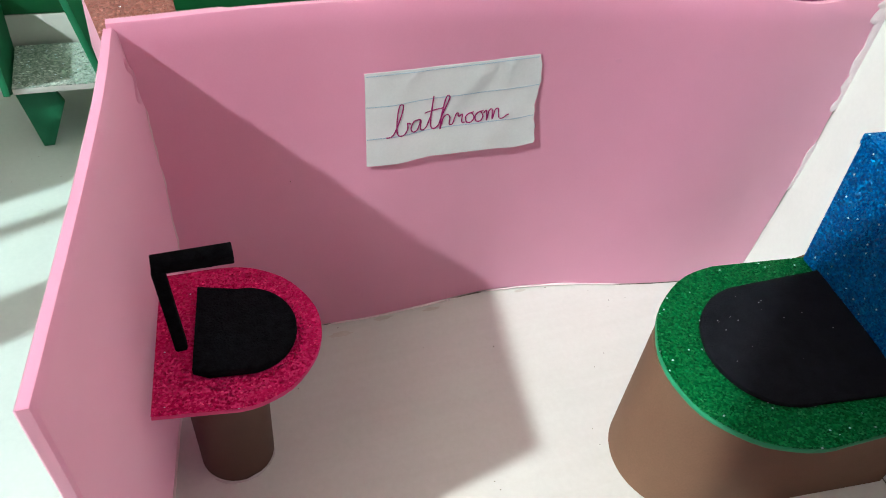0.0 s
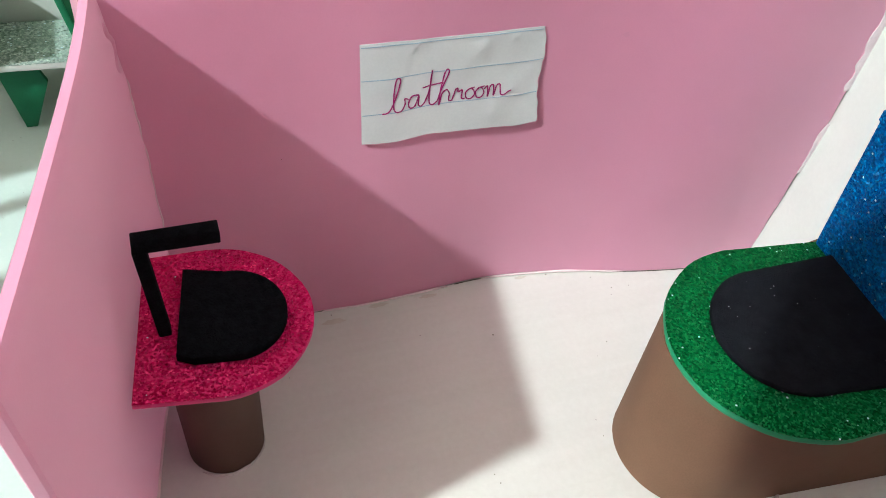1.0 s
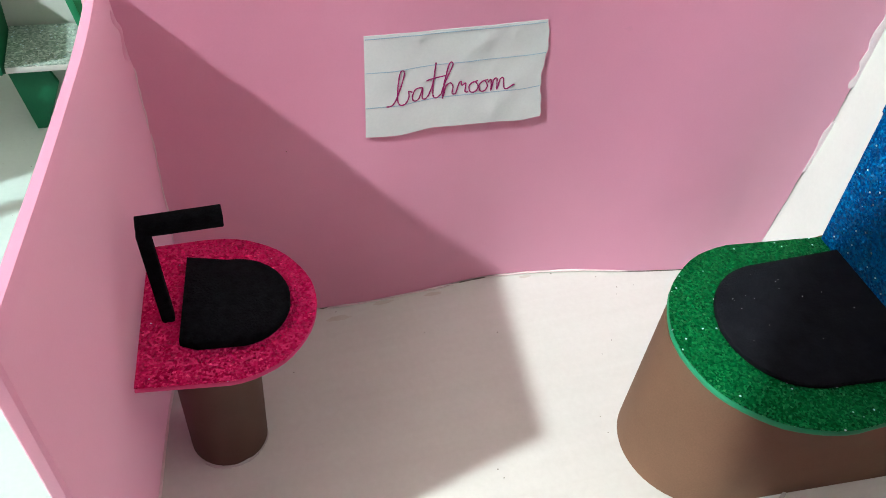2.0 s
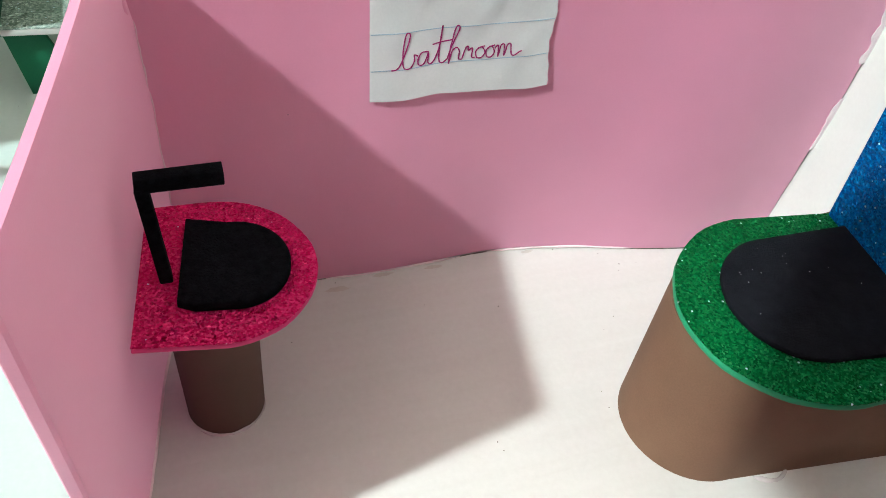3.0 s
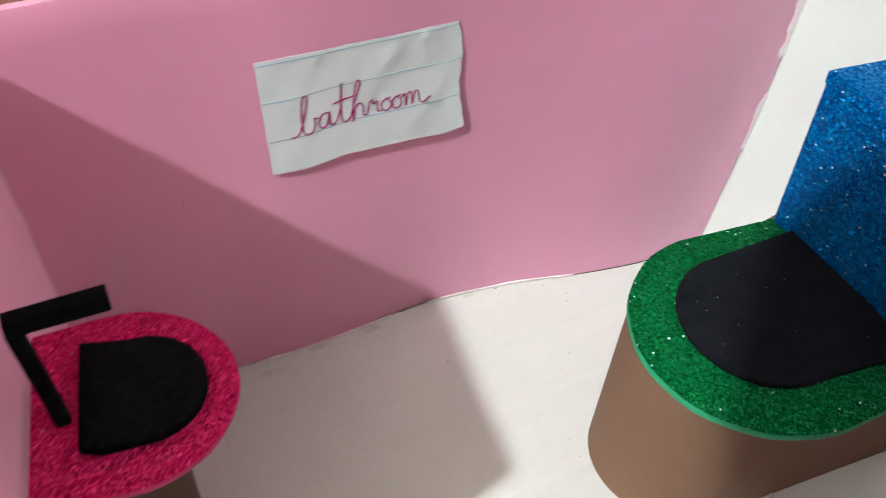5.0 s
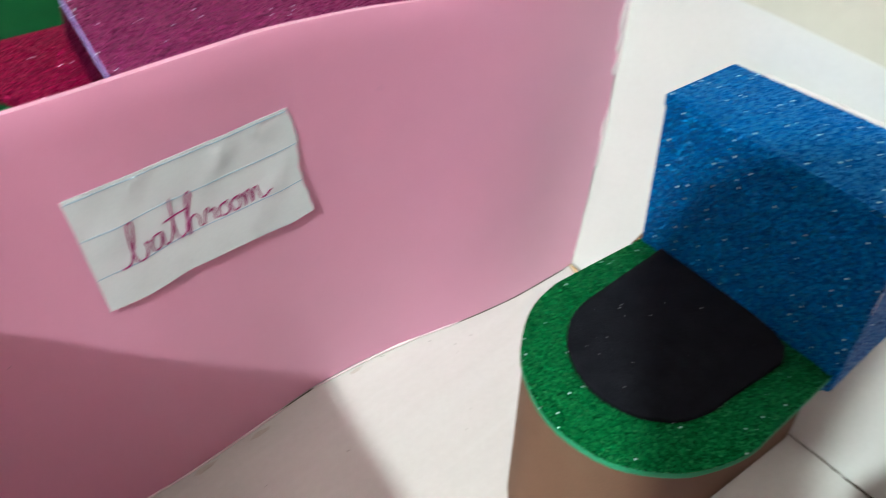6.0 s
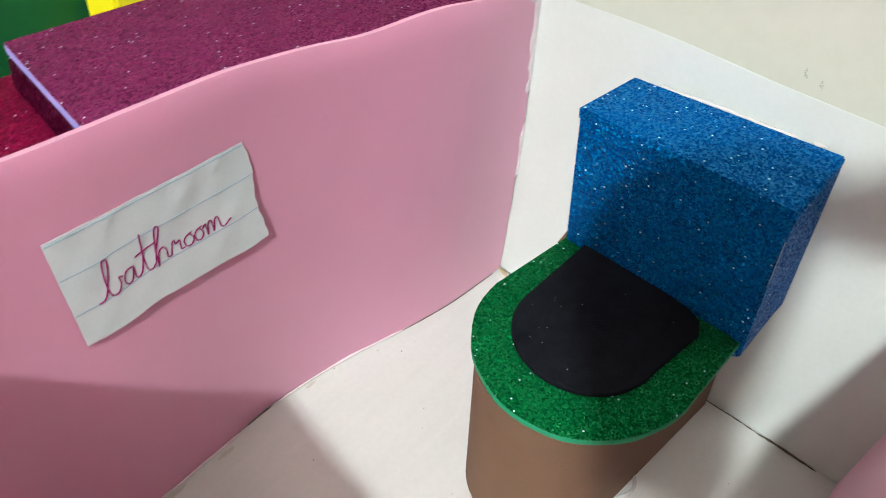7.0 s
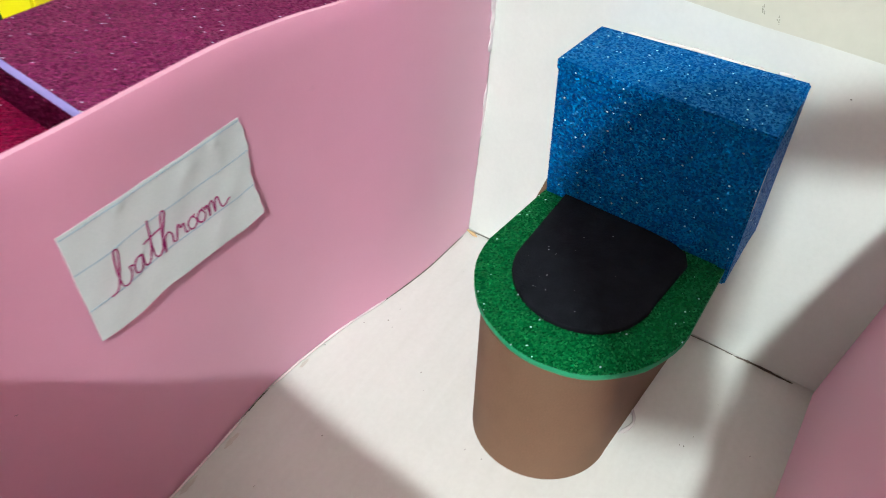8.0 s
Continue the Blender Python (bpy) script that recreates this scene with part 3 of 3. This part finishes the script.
part("mattress", slab([(0.603, 1.49), (1.0, 1.45), (1.3, 1.398), (1.62, 1.364), (1.62, 1.865), (0.676, 1.885)], 0.003, flat(0.8825), 0.001), GLIT_PURPLE, bed, "purple glitter foam sheet")
part("mattress_core", slab([(0.603, 1.49), (1.0, 1.45), (1.3, 1.398), (1.62, 1.364), (1.62, 1.865), (0.676, 1.885)], 0.022, flat(0.860), 0.003), LILAC, bed, "lilac foam edge")
part("blanket", slab([(0.588, 1.51), (1.62, 1.51), (1.62, 1.90), (0.70, 1.94), (0.438, 1.955)], 0.022, flat(0.778), 0.003), GLIT_RED, bed, "dark red glitter foam sheet")
part("body", box(0.60, 1.60, 1.56, 1.84, 0.0, 0.7775, 0.003), GLIT_RED, bed)


def riser_at(u, v, w):
    k = 1 - w / 0.0588
    return Vector((u - (0.006 * k if u < 0.8 else 0.0), v, 0.8006 + w))


# the shade on this side is painted, through the darker glitter
part("riser", slab([(0.606, 1.51), (1.60, 1.51), (1.60, 1.86), (0.672, 1.878)], 0.0588, riser_at, 0.002), GLIT_RED_SHADE, bed, "bed side with its shade put into a darker red glitter")

cabinet = thing("cabinet", 1.57, 3.15, 0, "yellow foam toy cabinet in the bedroom corner", "cabinet")
part("body", box(1.51, 1.645, 3.05, 3.25, 0.0, 0.62), YELLOW, cabinet)
part("door", box(1.52, 1.635, 3.035, 3.049, 0.03, 0.60), YELLOW, cabinet)
tagged(mesh_ob("wall_bedroom", box(-0.07, 1.66, 3.30, 3.321, 0.0, 0.85, 0.004), DARK_GREEN), "dark green foam wall behind the bed", "wall", kind="structure")

mat = slab(hand_cut([(0.68, 2.92), (0.98, 2.95), (0.97, 3.26), (0.66, 3.24)], 0.004, 6), 0.02, flat(-0.0005))
tagged(mesh_ob("mat", mat, GLIT_SILVER), "small mat of silver glitter foam on the green floor", "mat")

stool = thing("bench", 0.08, 2.0, 0, "low bench with a rust glitter seat over pink foam sides", "bench")
part("seat", slab([(0.035, 1.66), (0.185, 1.60), (0.165, 2.20), (-0.045, 2.20)], 0.004, flat(0.615), 0.001), GLIT_RUST, stool, "rust glitter foam seat")
part("side", slab([(0.035, 1.66), (0.185, 1.60), (0.165, 2.20), (-0.045, 2.20)], 0.16, flat(0.4545), 0.003), PINK, stool, "pink foam side")
part("leg", box(0.03, 0.06, 1.75, 1.80, 0.0, 0.4545, 0.002), PINK, stool)
part("leg", box(0.11, 0.14, 1.75, 1.80, 0.0, 0.4545, 0.002), PINK, stool)
part("leg", box(0.01, 0.04, 2.10, 2.15, 0.0, 0.4545, 0.002), PINK, stool)
part("leg", box(0.11, 0.14, 2.10, 2.15, 0.0, 0.4545, 0.002), PINK, stool)

chair = thing("chair", -0.19, 2.5, 0, "toy chair of green foam with silver glitter seat", "chair")
part("seat", box(-0.298, -0.06, 2.41, 2.66, 0.224, 0.228, 0.001), GLIT_SILVER, chair, "silver glitter foam seat")
part("seat_core", box(-0.298, -0.06, 2.41, 2.66, 0.206, 0.2238, 0.001), WHITE, chair, "white foam edge")
for x_side, lean, head, low in ((-0.325, 0.0, 0.40, 0.205), (-0.084, 0.19, 0.52, 0.16)):
    at = lambda u, v, w: Vector((x_side + lean * (0.36 - v) + w, u, v))
    panel = part("side_panel", slab([(2.41, low), (2.80, 0.0), (2.80, head), (2.36 + 0.14 * (0.52 - head), head)], 0.02, at, 0.002), GREEN_FOAM, chair)
    part("edge_strip", slab([(2.41, low), (2.415, low), (2.365 + 0.14 * (0.52 - head), head), (2.36 + 0.14 * (0.52 - head), head)], 0.018, lambda u, v, w: at(u - 0.006, v, w + 0.001), 0.001), GREEN_EDGE, panel, "bright cut foam edge")
part("front_leg", slab([(-0.302, 0.206), (-0.195, 0.206), (-0.172, 0.15), (-0.232, 0.0), (-0.262, 0.0)], 0.02, lambda u, v, w: Vector((u, 2.435 + w, v))), GREEN_FOAM, chair)
part("backrest", box(-0.305, -0.085, 2.68, 2.70, 0.10, 0.32), WHITE, chair, "white foam backrest")
part("crest", box(-0.305, -0.085, 2.678, 2.702, 0.321, 0.52), DARK_GREEN, chair, "dark green foam crest")

# ---- glue, splinters, crumbs ----
def wall_end(z):
    return back_wall_point(1.0, min(1.0, z / 0.905), 0.0)


def glue_web(z0, z1, over, seed, n=22):
    """A flat ragged film of glue from the end of the pink wall over the joint to the white wall."""
    rng = random.Random(seed)
    zs = list(np.linspace(z0, z1, n))
    knots = [rng.uniform(0.3, 1.0) for _ in range(7)]
    left = [over * math.sin(math.pi * (i + 0.6) / (n + 0.2)) ** 0.5 * float(np.interp(i / (n - 1), np.linspace(0, 1, 7), knots)) for i in range(n)]
    bulge = [0.0006 + 0.09 * k for k in left]

    def front(i, k):
        e = wall_end(zs[i])
        xa, xb = e.x - left[i], white_x(e.y, zs[i]) - 0.0008
        return Vector((xa + (xb - xa) * k, e.y - 0.0006 - bulge[i] * math.sin(math.pi * (0.15 + 0.7 * k)), zs[i] + 0.004 * k))

    return shell(list(range(n)), [0, 0.25, 0.5, 0.75, 1.0], front, lambda i, k: front(i, k) + Vector((0, 0.0012, 0)))


for words, z0, z1, over, seed in (("white hot glue squeezed flat over the top of the wall joint", 0.69, 0.875, 0.026, 1),
                                  ("flake of white hot glue standing over the wall joint", 0.60, 0.71, 0.024, 2),
                                  ("smear of clear glue over the top corner of the wall", 0.84, 0.90, 0.045, 6),
                                  ("small blob of hot glue in the wall joint", 0.43, 0.50, 0.012, 3),
                                  ("thin film of hot glue in the wall joint", 0.34, 0.43, 0.004, 4)):
    tagged(mesh_ob("glue_or_light_bead", glue_web(z0, z1, over, seed), GLUE_FILM), words, "glue", "glue along the joints")
def behind_cistern(y):
    k = (1.064 - y) / 0.438
    return Vector((1.584 - 0.036 * k, y, 0.764 + 0.004 * k + 0.0015 * math.sin(31 * y)))


tagged(mesh_ob("glue_or_light_bead", bead([behind_cistern(y) for y in np.linspace(1.01, 0.71, 26)], 0.0036, 11, 0.8), GLUE), "shiny hot glue behind the cistern top", "glue", "glue along the joints")
tagged(mesh_ob("glue_or_light_bead", bead([behind_cistern(y) for y in np.linspace(0.685, 0.655, 6)], 0.0046, 10, 0.8), GLUE), "small shiny blob of hot glue behind the cistern", "glue", "glue along the joints")
tagged(mesh_ob("glue_or_light_bead", bead([(1.175 + 0.0115 * k, 0.742 - 0.020 * math.sin(0.4 * k), 0.002) for k in range(9)], 0.0052, 12, 0.5), GLUE), "flat ring of hot glue at the toilet foot", "glue", "glue along the joints")
tagged(mesh_ob("glue_or_light_bead", bead([(0.87 + 0.028 * k, back_y(0.87 + 0.028 * k, 0.006) - 0.003, 0.005) for k in range(15)], 0.0026, 13), PALE_PINK), "pale glue line along the wall foot", "glue", "glue along the joints")
tagged(mesh_ob("glue_or_light_bead", bead([(0.42 + 0.024 * k, back_y(0.42 + 0.024 * k, 0.004) - 0.003, 0.003) for k in range(16)], 0.0022, 14), PALE_PINK), "pale glue line along the wall foot", "glue", "glue along the joints")
for n_run, (v0, v1) in enumerate(((0.06, 0.33), (0.34, 0.66), (0.67, 0.82))):
    run = [side_point(0.996, v, -0.0006 - 0.0012 * math.sin(60 * v) ** 2) for v in np.linspace(v0, v1, 14)]
    tagged(mesh_ob("glue_or_light_bead", bead(run, 0.0013, 15 + n_run), PALE_PINK), "thin pale glue line up the wall corner", "glue", "glue along the joints")
tagged(mesh_ob("glue_or_light_bead", bead([side_point(0.985 - 0.012 * math.sin(k), 0.84 + 0.012 * k, -0.001) for k in range(10)], 0.004, 18, 0.25), PINK), "smear of glue at the top of the wall corner", "glue", "glue along the joints")
# pale bead in place of the light that leaks under the side wall
tagged(mesh_ob("glue_or_light_bead", bead([side_point(0.25 + 0.05 * k, 0.0, -0.001) + Vector((0, 0, 0.003)) for k in range(15)], 0.0036, 19), PALE_PINK), "pale bead painted for light leaking under the side wall", "glue", "glue along the joints")
tagged(mesh_ob("splinter", bead([(1.646, 1.412, 0.006), (1.642, 1.395, 0.007), (1.637, 1.375, 0.005), (1.632, 1.36, 0.003)], 0.004, 16), TAN), "tan wood splinter in the floor corner", "splinter")

# dark beads paint in the shade of the open seams; black bits in the first
tagged(mesh_ob("seam_gap_bead", bead([(white_x(y, 0.0) - 0.002, y, 0.002 + 0.0015 * math.sin(40 * y)) for y in np.linspace(0.42, 0.57, 14)], 0.0024, 21), DIRT_AND_GAP), "dark bead standing for the shaded floor crack and its black bits", "dirt")

tagged(mesh_ob("seam_gap_bead", bead([(white_x(y, 0.0) - 0.0008, y, 0.0012 + 0.0008 * math.sin(53 * y)) for y in np.linspace(0.57, 1.40, 50)], 0.0012, 22), DIRT_AND_GAP), "thin dark bead standing for the shaded gap in the floor seam", "dirt")

# contact shade under the pink wall, drawn as a dark bead
for x0, x1, seed in ((0.40, 0.86, 25), (1.02, 1.62, 26)):
    tagged(mesh_ob("seam_gap_bead", bead([(x, back_y(x, 0.0) - 0.0008, 0.0009) for x in np.linspace(x0, x1, 40)], 0.0010, seed), DIRT_AND_GAP), "thin dark bead standing for the shadow gap at the pink wall foot", "dirt")
# the edge's pale sheen is modelled as a thin bead
tagged(mesh_ob("glue_or_light_bead", bead([TANK[1].lerp(TANK[5], k) + Vector((-0.0055, -0.0035, 0)) for k in np.linspace(0.15, 0.45, 20)], 0.0007, 27), GLUE), "thin clear bead imitating the pale sheen on the cistern edge", "glue", "glue along the joints")

tagged(mesh_ob("glue_or_light_bead", bead([(0.139 + 0.082 * math.cos(a), 1.195 + 0.082 * math.sin(a), 0.0015) for a in np.linspace(-2.3, -0.2, 16)], 0.0026, 23, 0.5), GLUE), "thin ring of glue at the foot of the post", "glue", "glue along the joints")
tagged(mesh_ob("glue_or_light_bead", bead([(0.054 + 0.002 * k, 1.178, 0.6165) for k in range(3)], 0.0009, 24), GLUE), "white glue dots on the tap joint", "glue", "glue along the joints")
for n_spot, (x, z, wide, high) in enumerate(((1.024, 0.756, 0.011, 0.006), (0.927, 0.383, 0.003, 0.003), (0.30, 0.62, 0.004, 0.003))):
    rng = random.Random(40 + n_spot)
    ringed = [(x + wide * math.cos(a) * rng.uniform(0.6, 1.1), z + (high + 0.5 * wide * math.cos(a)) * math.sin(a) * rng.uniform(0.6, 1.1)) for a in np.linspace(0, 6.0, 14)]
    tagged(mesh_ob("smudge", slab(ringed, 0.0005, lambda u, v, w: Vector((u, back_y(u, v) - 0.0001 - w, v)), 0), SMUDGE), "faint greyish smudge on the pink wall", "smudge")
for n_spot, (x, y, wide, deep) in enumerate(((0.44, 1.462, 0.035, 0.010), (0.565, 1.488, 0.03, 0.008), (0.965, 1.492, 0.02, 0.006), (0.70, 1.488, 0.025, 0.008))):
    rng = random.Random(60 + n_spot)
    ringed = [(x + wide * math.cos(a) * rng.uniform(0.6, 1.1), y + deep * math.sin(a) * rng.uniform(0.5, 1.1)) for a in np.linspace(0, 6.0, 18)]
    tagged(mesh_ob("stain", slab(ringed, 0.0004, flat(0.00005), 0), STAIN), "faint brownish stain on the floor by the wall", "stain")

# crumbs of dirt and glitter lying on the floor
rng = random.Random(5)
crumbs = bmesh.new()
spots = [(0.815, 1.322), (1.202, 1.396), (1.162, 1.446), (0.44, 1.484), (0.948, 1.507), (1.043, 1.486), (1.093, 1.227), (0.949, 0.98), (0.668, 0.96), (0.673, 0.937), (1.272, 0.462), (1.22, 0.60)]
spots += [(rng.uniform(0.3, 1.5), rng.uniform(0.45, 1.45)) for _ in range(16)] + [(rng.uniform(-0.35, -0.1), rng.uniform(2.0, 2.4)) for _ in range(10)]
for n_spot, (x, y) in enumerate(spots):
    r = rng.uniform(0.0012, 0.0018) if n_spot < 12 else rng.uniform(0.0007, 0.0013)
    made = bmesh.ops.create_icosphere(crumbs, subdivisions=1, radius=r)
    for v in made["verts"]:
        v.co = Vector((v.co.x * rng.uniform(0.7, 1.4) + x, v.co.y * rng.uniform(0.7, 1.4) + y, v.co.z * 0.6 + r * 0.5))
for x, z in ((0.33, 0.506),):
    made = bmesh.ops.create_icosphere(crumbs, subdivisions=1, radius=0.0012)
    bmesh.ops.translate(crumbs, verts=made["verts"], vec=(x, back_y(x, z) - 0.0004, z))
dust = bmesh.new()
rng = random.Random(17)
for _ in range(16):
    x, y = rng.uniform(1.07, 1.36), rng.uniform(0.77, 1.02)
    made = bmesh.ops.create_icosphere(dust, subdivisions=1, radius=rng.choice((0.0004, 0.0005, 0.0008)))
    bmesh.ops.translate(dust, verts=made["verts"], vec=(x, y, seat_z(x, y) + 0.0146))
tagged(mesh_ob("glitter_dust", dust, SPARKLE), "bright specks of glitter scattered on the black lid", "glitter", kind="stuff")
tagged(mesh_ob("crumbs", crumbs, DIRT_AND_GAP), "dark crumbs scattered over the white floor", "crumbs", kind="stuff")

# ---- unseen shade caster: a phone shape on an added stand, between the lamp and the toy toilet ----
BLOCKER_AT = Vector((-0.404, 0.360, 1.915))
BLOCKER_N = Vector((0.7204, 0.1999, -0.6642))
BLOCKER_H = Vector((0.2674, -0.9636, 0.0))
BLOCKER_V = Vector((0.6400, 0.1776, 0.7476))


def on_blocker(u, v, w):
    return BLOCKER_AT + BLOCKER_H * u + BLOCKER_V * v + BLOCKER_N * w


def rounded(x0, x1, y0, y1, r, n=6):
    """A rectangle with round corners."""
    out = []
    for cx, cy, a0 in ((x1 - r, y1 - r, 0), (x0 + r, y1 - r, 90), (x0 + r, y0 + r, 180), (x1 - r, y0 + r, 270)):
        out += [(cx + r * math.cos(radians(a0 + 90 * k / n)), cy + r * math.sin(radians(a0 + 90 * k / n))) for k in range(n + 1)]
    return out


BODY_BLACK = matte("black_plastic", (0.012, 0.012, 0.013), (0.022, 0.022, 0.024), rough=0.4, coarse=80, fine=1500, bump=0.1, spec=0.5)
phone = thing("phone", *on_blocker(0.09, -0.30, 0.0), "unseen phone shape added to shade the toy toilet", "phone")
def shade_bulge(u, v):
    """Bulges the free edge so that the cast shade covers the cistern."""
    return (u - (0.19 * math.sin(math.pi * ((v + 0.31) / 0.70) ** 1.7) if u < 0.1 else 0.0), v)


part("body", slab([shade_bulge(u, max(-0.31, min(0.39, v))) for u, v in rounded(0.02, 0.26, -0.31, 0.39, 0.05)[:8] + [(0.02, 0.34 - 0.05 * k) for k in range(1, 12)] + rounded(0.02, 0.26, -0.31, 0.39, 0.05)[14:]], 0.09, on_blocker, 0.006), BODY_BLACK, phone)
part("screen", slab(rounded(0.04, 0.24, -0.28, 0.36, 0.03), 0.004, lambda u, v, w: on_blocker(u, v, w - 0.0045), 0.001), BODY_BLACK, phone, "dark glossy screen")
part("lens", slab([(0.03 + 0.03 * math.cos(a), 0.06 + 0.03 * math.sin(a)) for a in np.linspace(0, 6.1, 20)], 0.012, lambda u, v, w: on_blocker(u, v, w + 0.0905), 0.003), BODY_BLACK, phone, "round lens")
# the stand is invented; its arm casts the dark band beside the cistern
stand = thing("shade_stand", 0.45, -1.89, -0.042, "made-up black stand, its level arm shades the card wall", "stand")
part("arm", slab(rounded(0.261, 2.40, 0.26, 0.39, 0.04), 0.05, lambda u, v, w: on_blocker(u, v, w + 0.02), 0.008), BODY_BLACK, stand)
tip = on_blocker(2.36, 0.325, 0.045)
bm = bmesh.new()
bmesh.ops.create_cone(bm, segments=24, radius1=0.05, radius2=0.05, depth=tip.z + 0.01, cap_ends=True)
bm.transform(Matrix.Translation((tip.x, tip.y, (tip.z + 0.01) / 2)))
part("pole", bm, BODY_BLACK, stand)
bm = bmesh.new()
bmesh.ops.create_cone(bm, segments=48, radius1=0.62, radius2=0.58, depth=0.042, cap_ends=True)
bm.transform(Matrix.Translation((tip.x, tip.y, -0.021)))
part("foot", bm, BODY_BLACK, stand, "heavy round foot")

ceiling_lamp = new("ceiling_lamp")
ceiling_lamp.location = (BULB.x, BULB.y, 1.90)
tagged(ceiling_lamp, "white globe lamp fixed under the room ceiling", "lamp")
bm = bmesh.new()
bmesh.ops.create_uvsphere(bm, u_segments=32, v_segments=20, radius=0.045)
bm.transform(Matrix.Translation(BULB))
part("bulb", bm, GLOW, ceiling_lamp, "glowing white globe", scale=1.0)
bm = bmesh.new()
bmesh.ops.create_cone(bm, segments=32, radius1=0.03, radius2=0.05, depth=0.12, cap_ends=True)
bm.transform(Matrix.Translation((BULB.x, BULB.y, BULB.z + 0.1)))
part("lamp_holder", bm, CEIL, ceiling_lamp, scale=1.0)

# scuffs on the room wall, specks on the card wall
rng = random.Random(9)
for y, z, size in ((0.764, 0.836, 0.010), (0.728, 0.818, 0.009)):
    scuff = bmesh.new()
    for k in range(9):
        made = bmesh.ops.create_icosphere(scuff, subdivisions=1, radius=rng.uniform(0.0009, 0.002))
        lift, along, aside = rng.uniform(0.8, 2.4), rng.uniform(-1, 1) * size, rng.uniform(-0.3, 0.3) * size
        for v in made["verts"]:
            v.co = Vector((1.6849 + 0.15 * v.co.x, y + aside + v.co.y + 0.4 * along, z + along + v.co.z * lift))
    tagged(mesh_ob("scuff", scuff, SCUFF), "broken grey scuff on the cream wall", "scuff")
tagged(mesh_ob("speck", bead([(white_x(0.544, 0.756) - 0.0004, 0.544 + 0.0015 * k, 0.756) for k in range(3)], 0.0018, 31, 0.5), DIRT_AND_GAP), "dark speck on the white card wall", "speck")
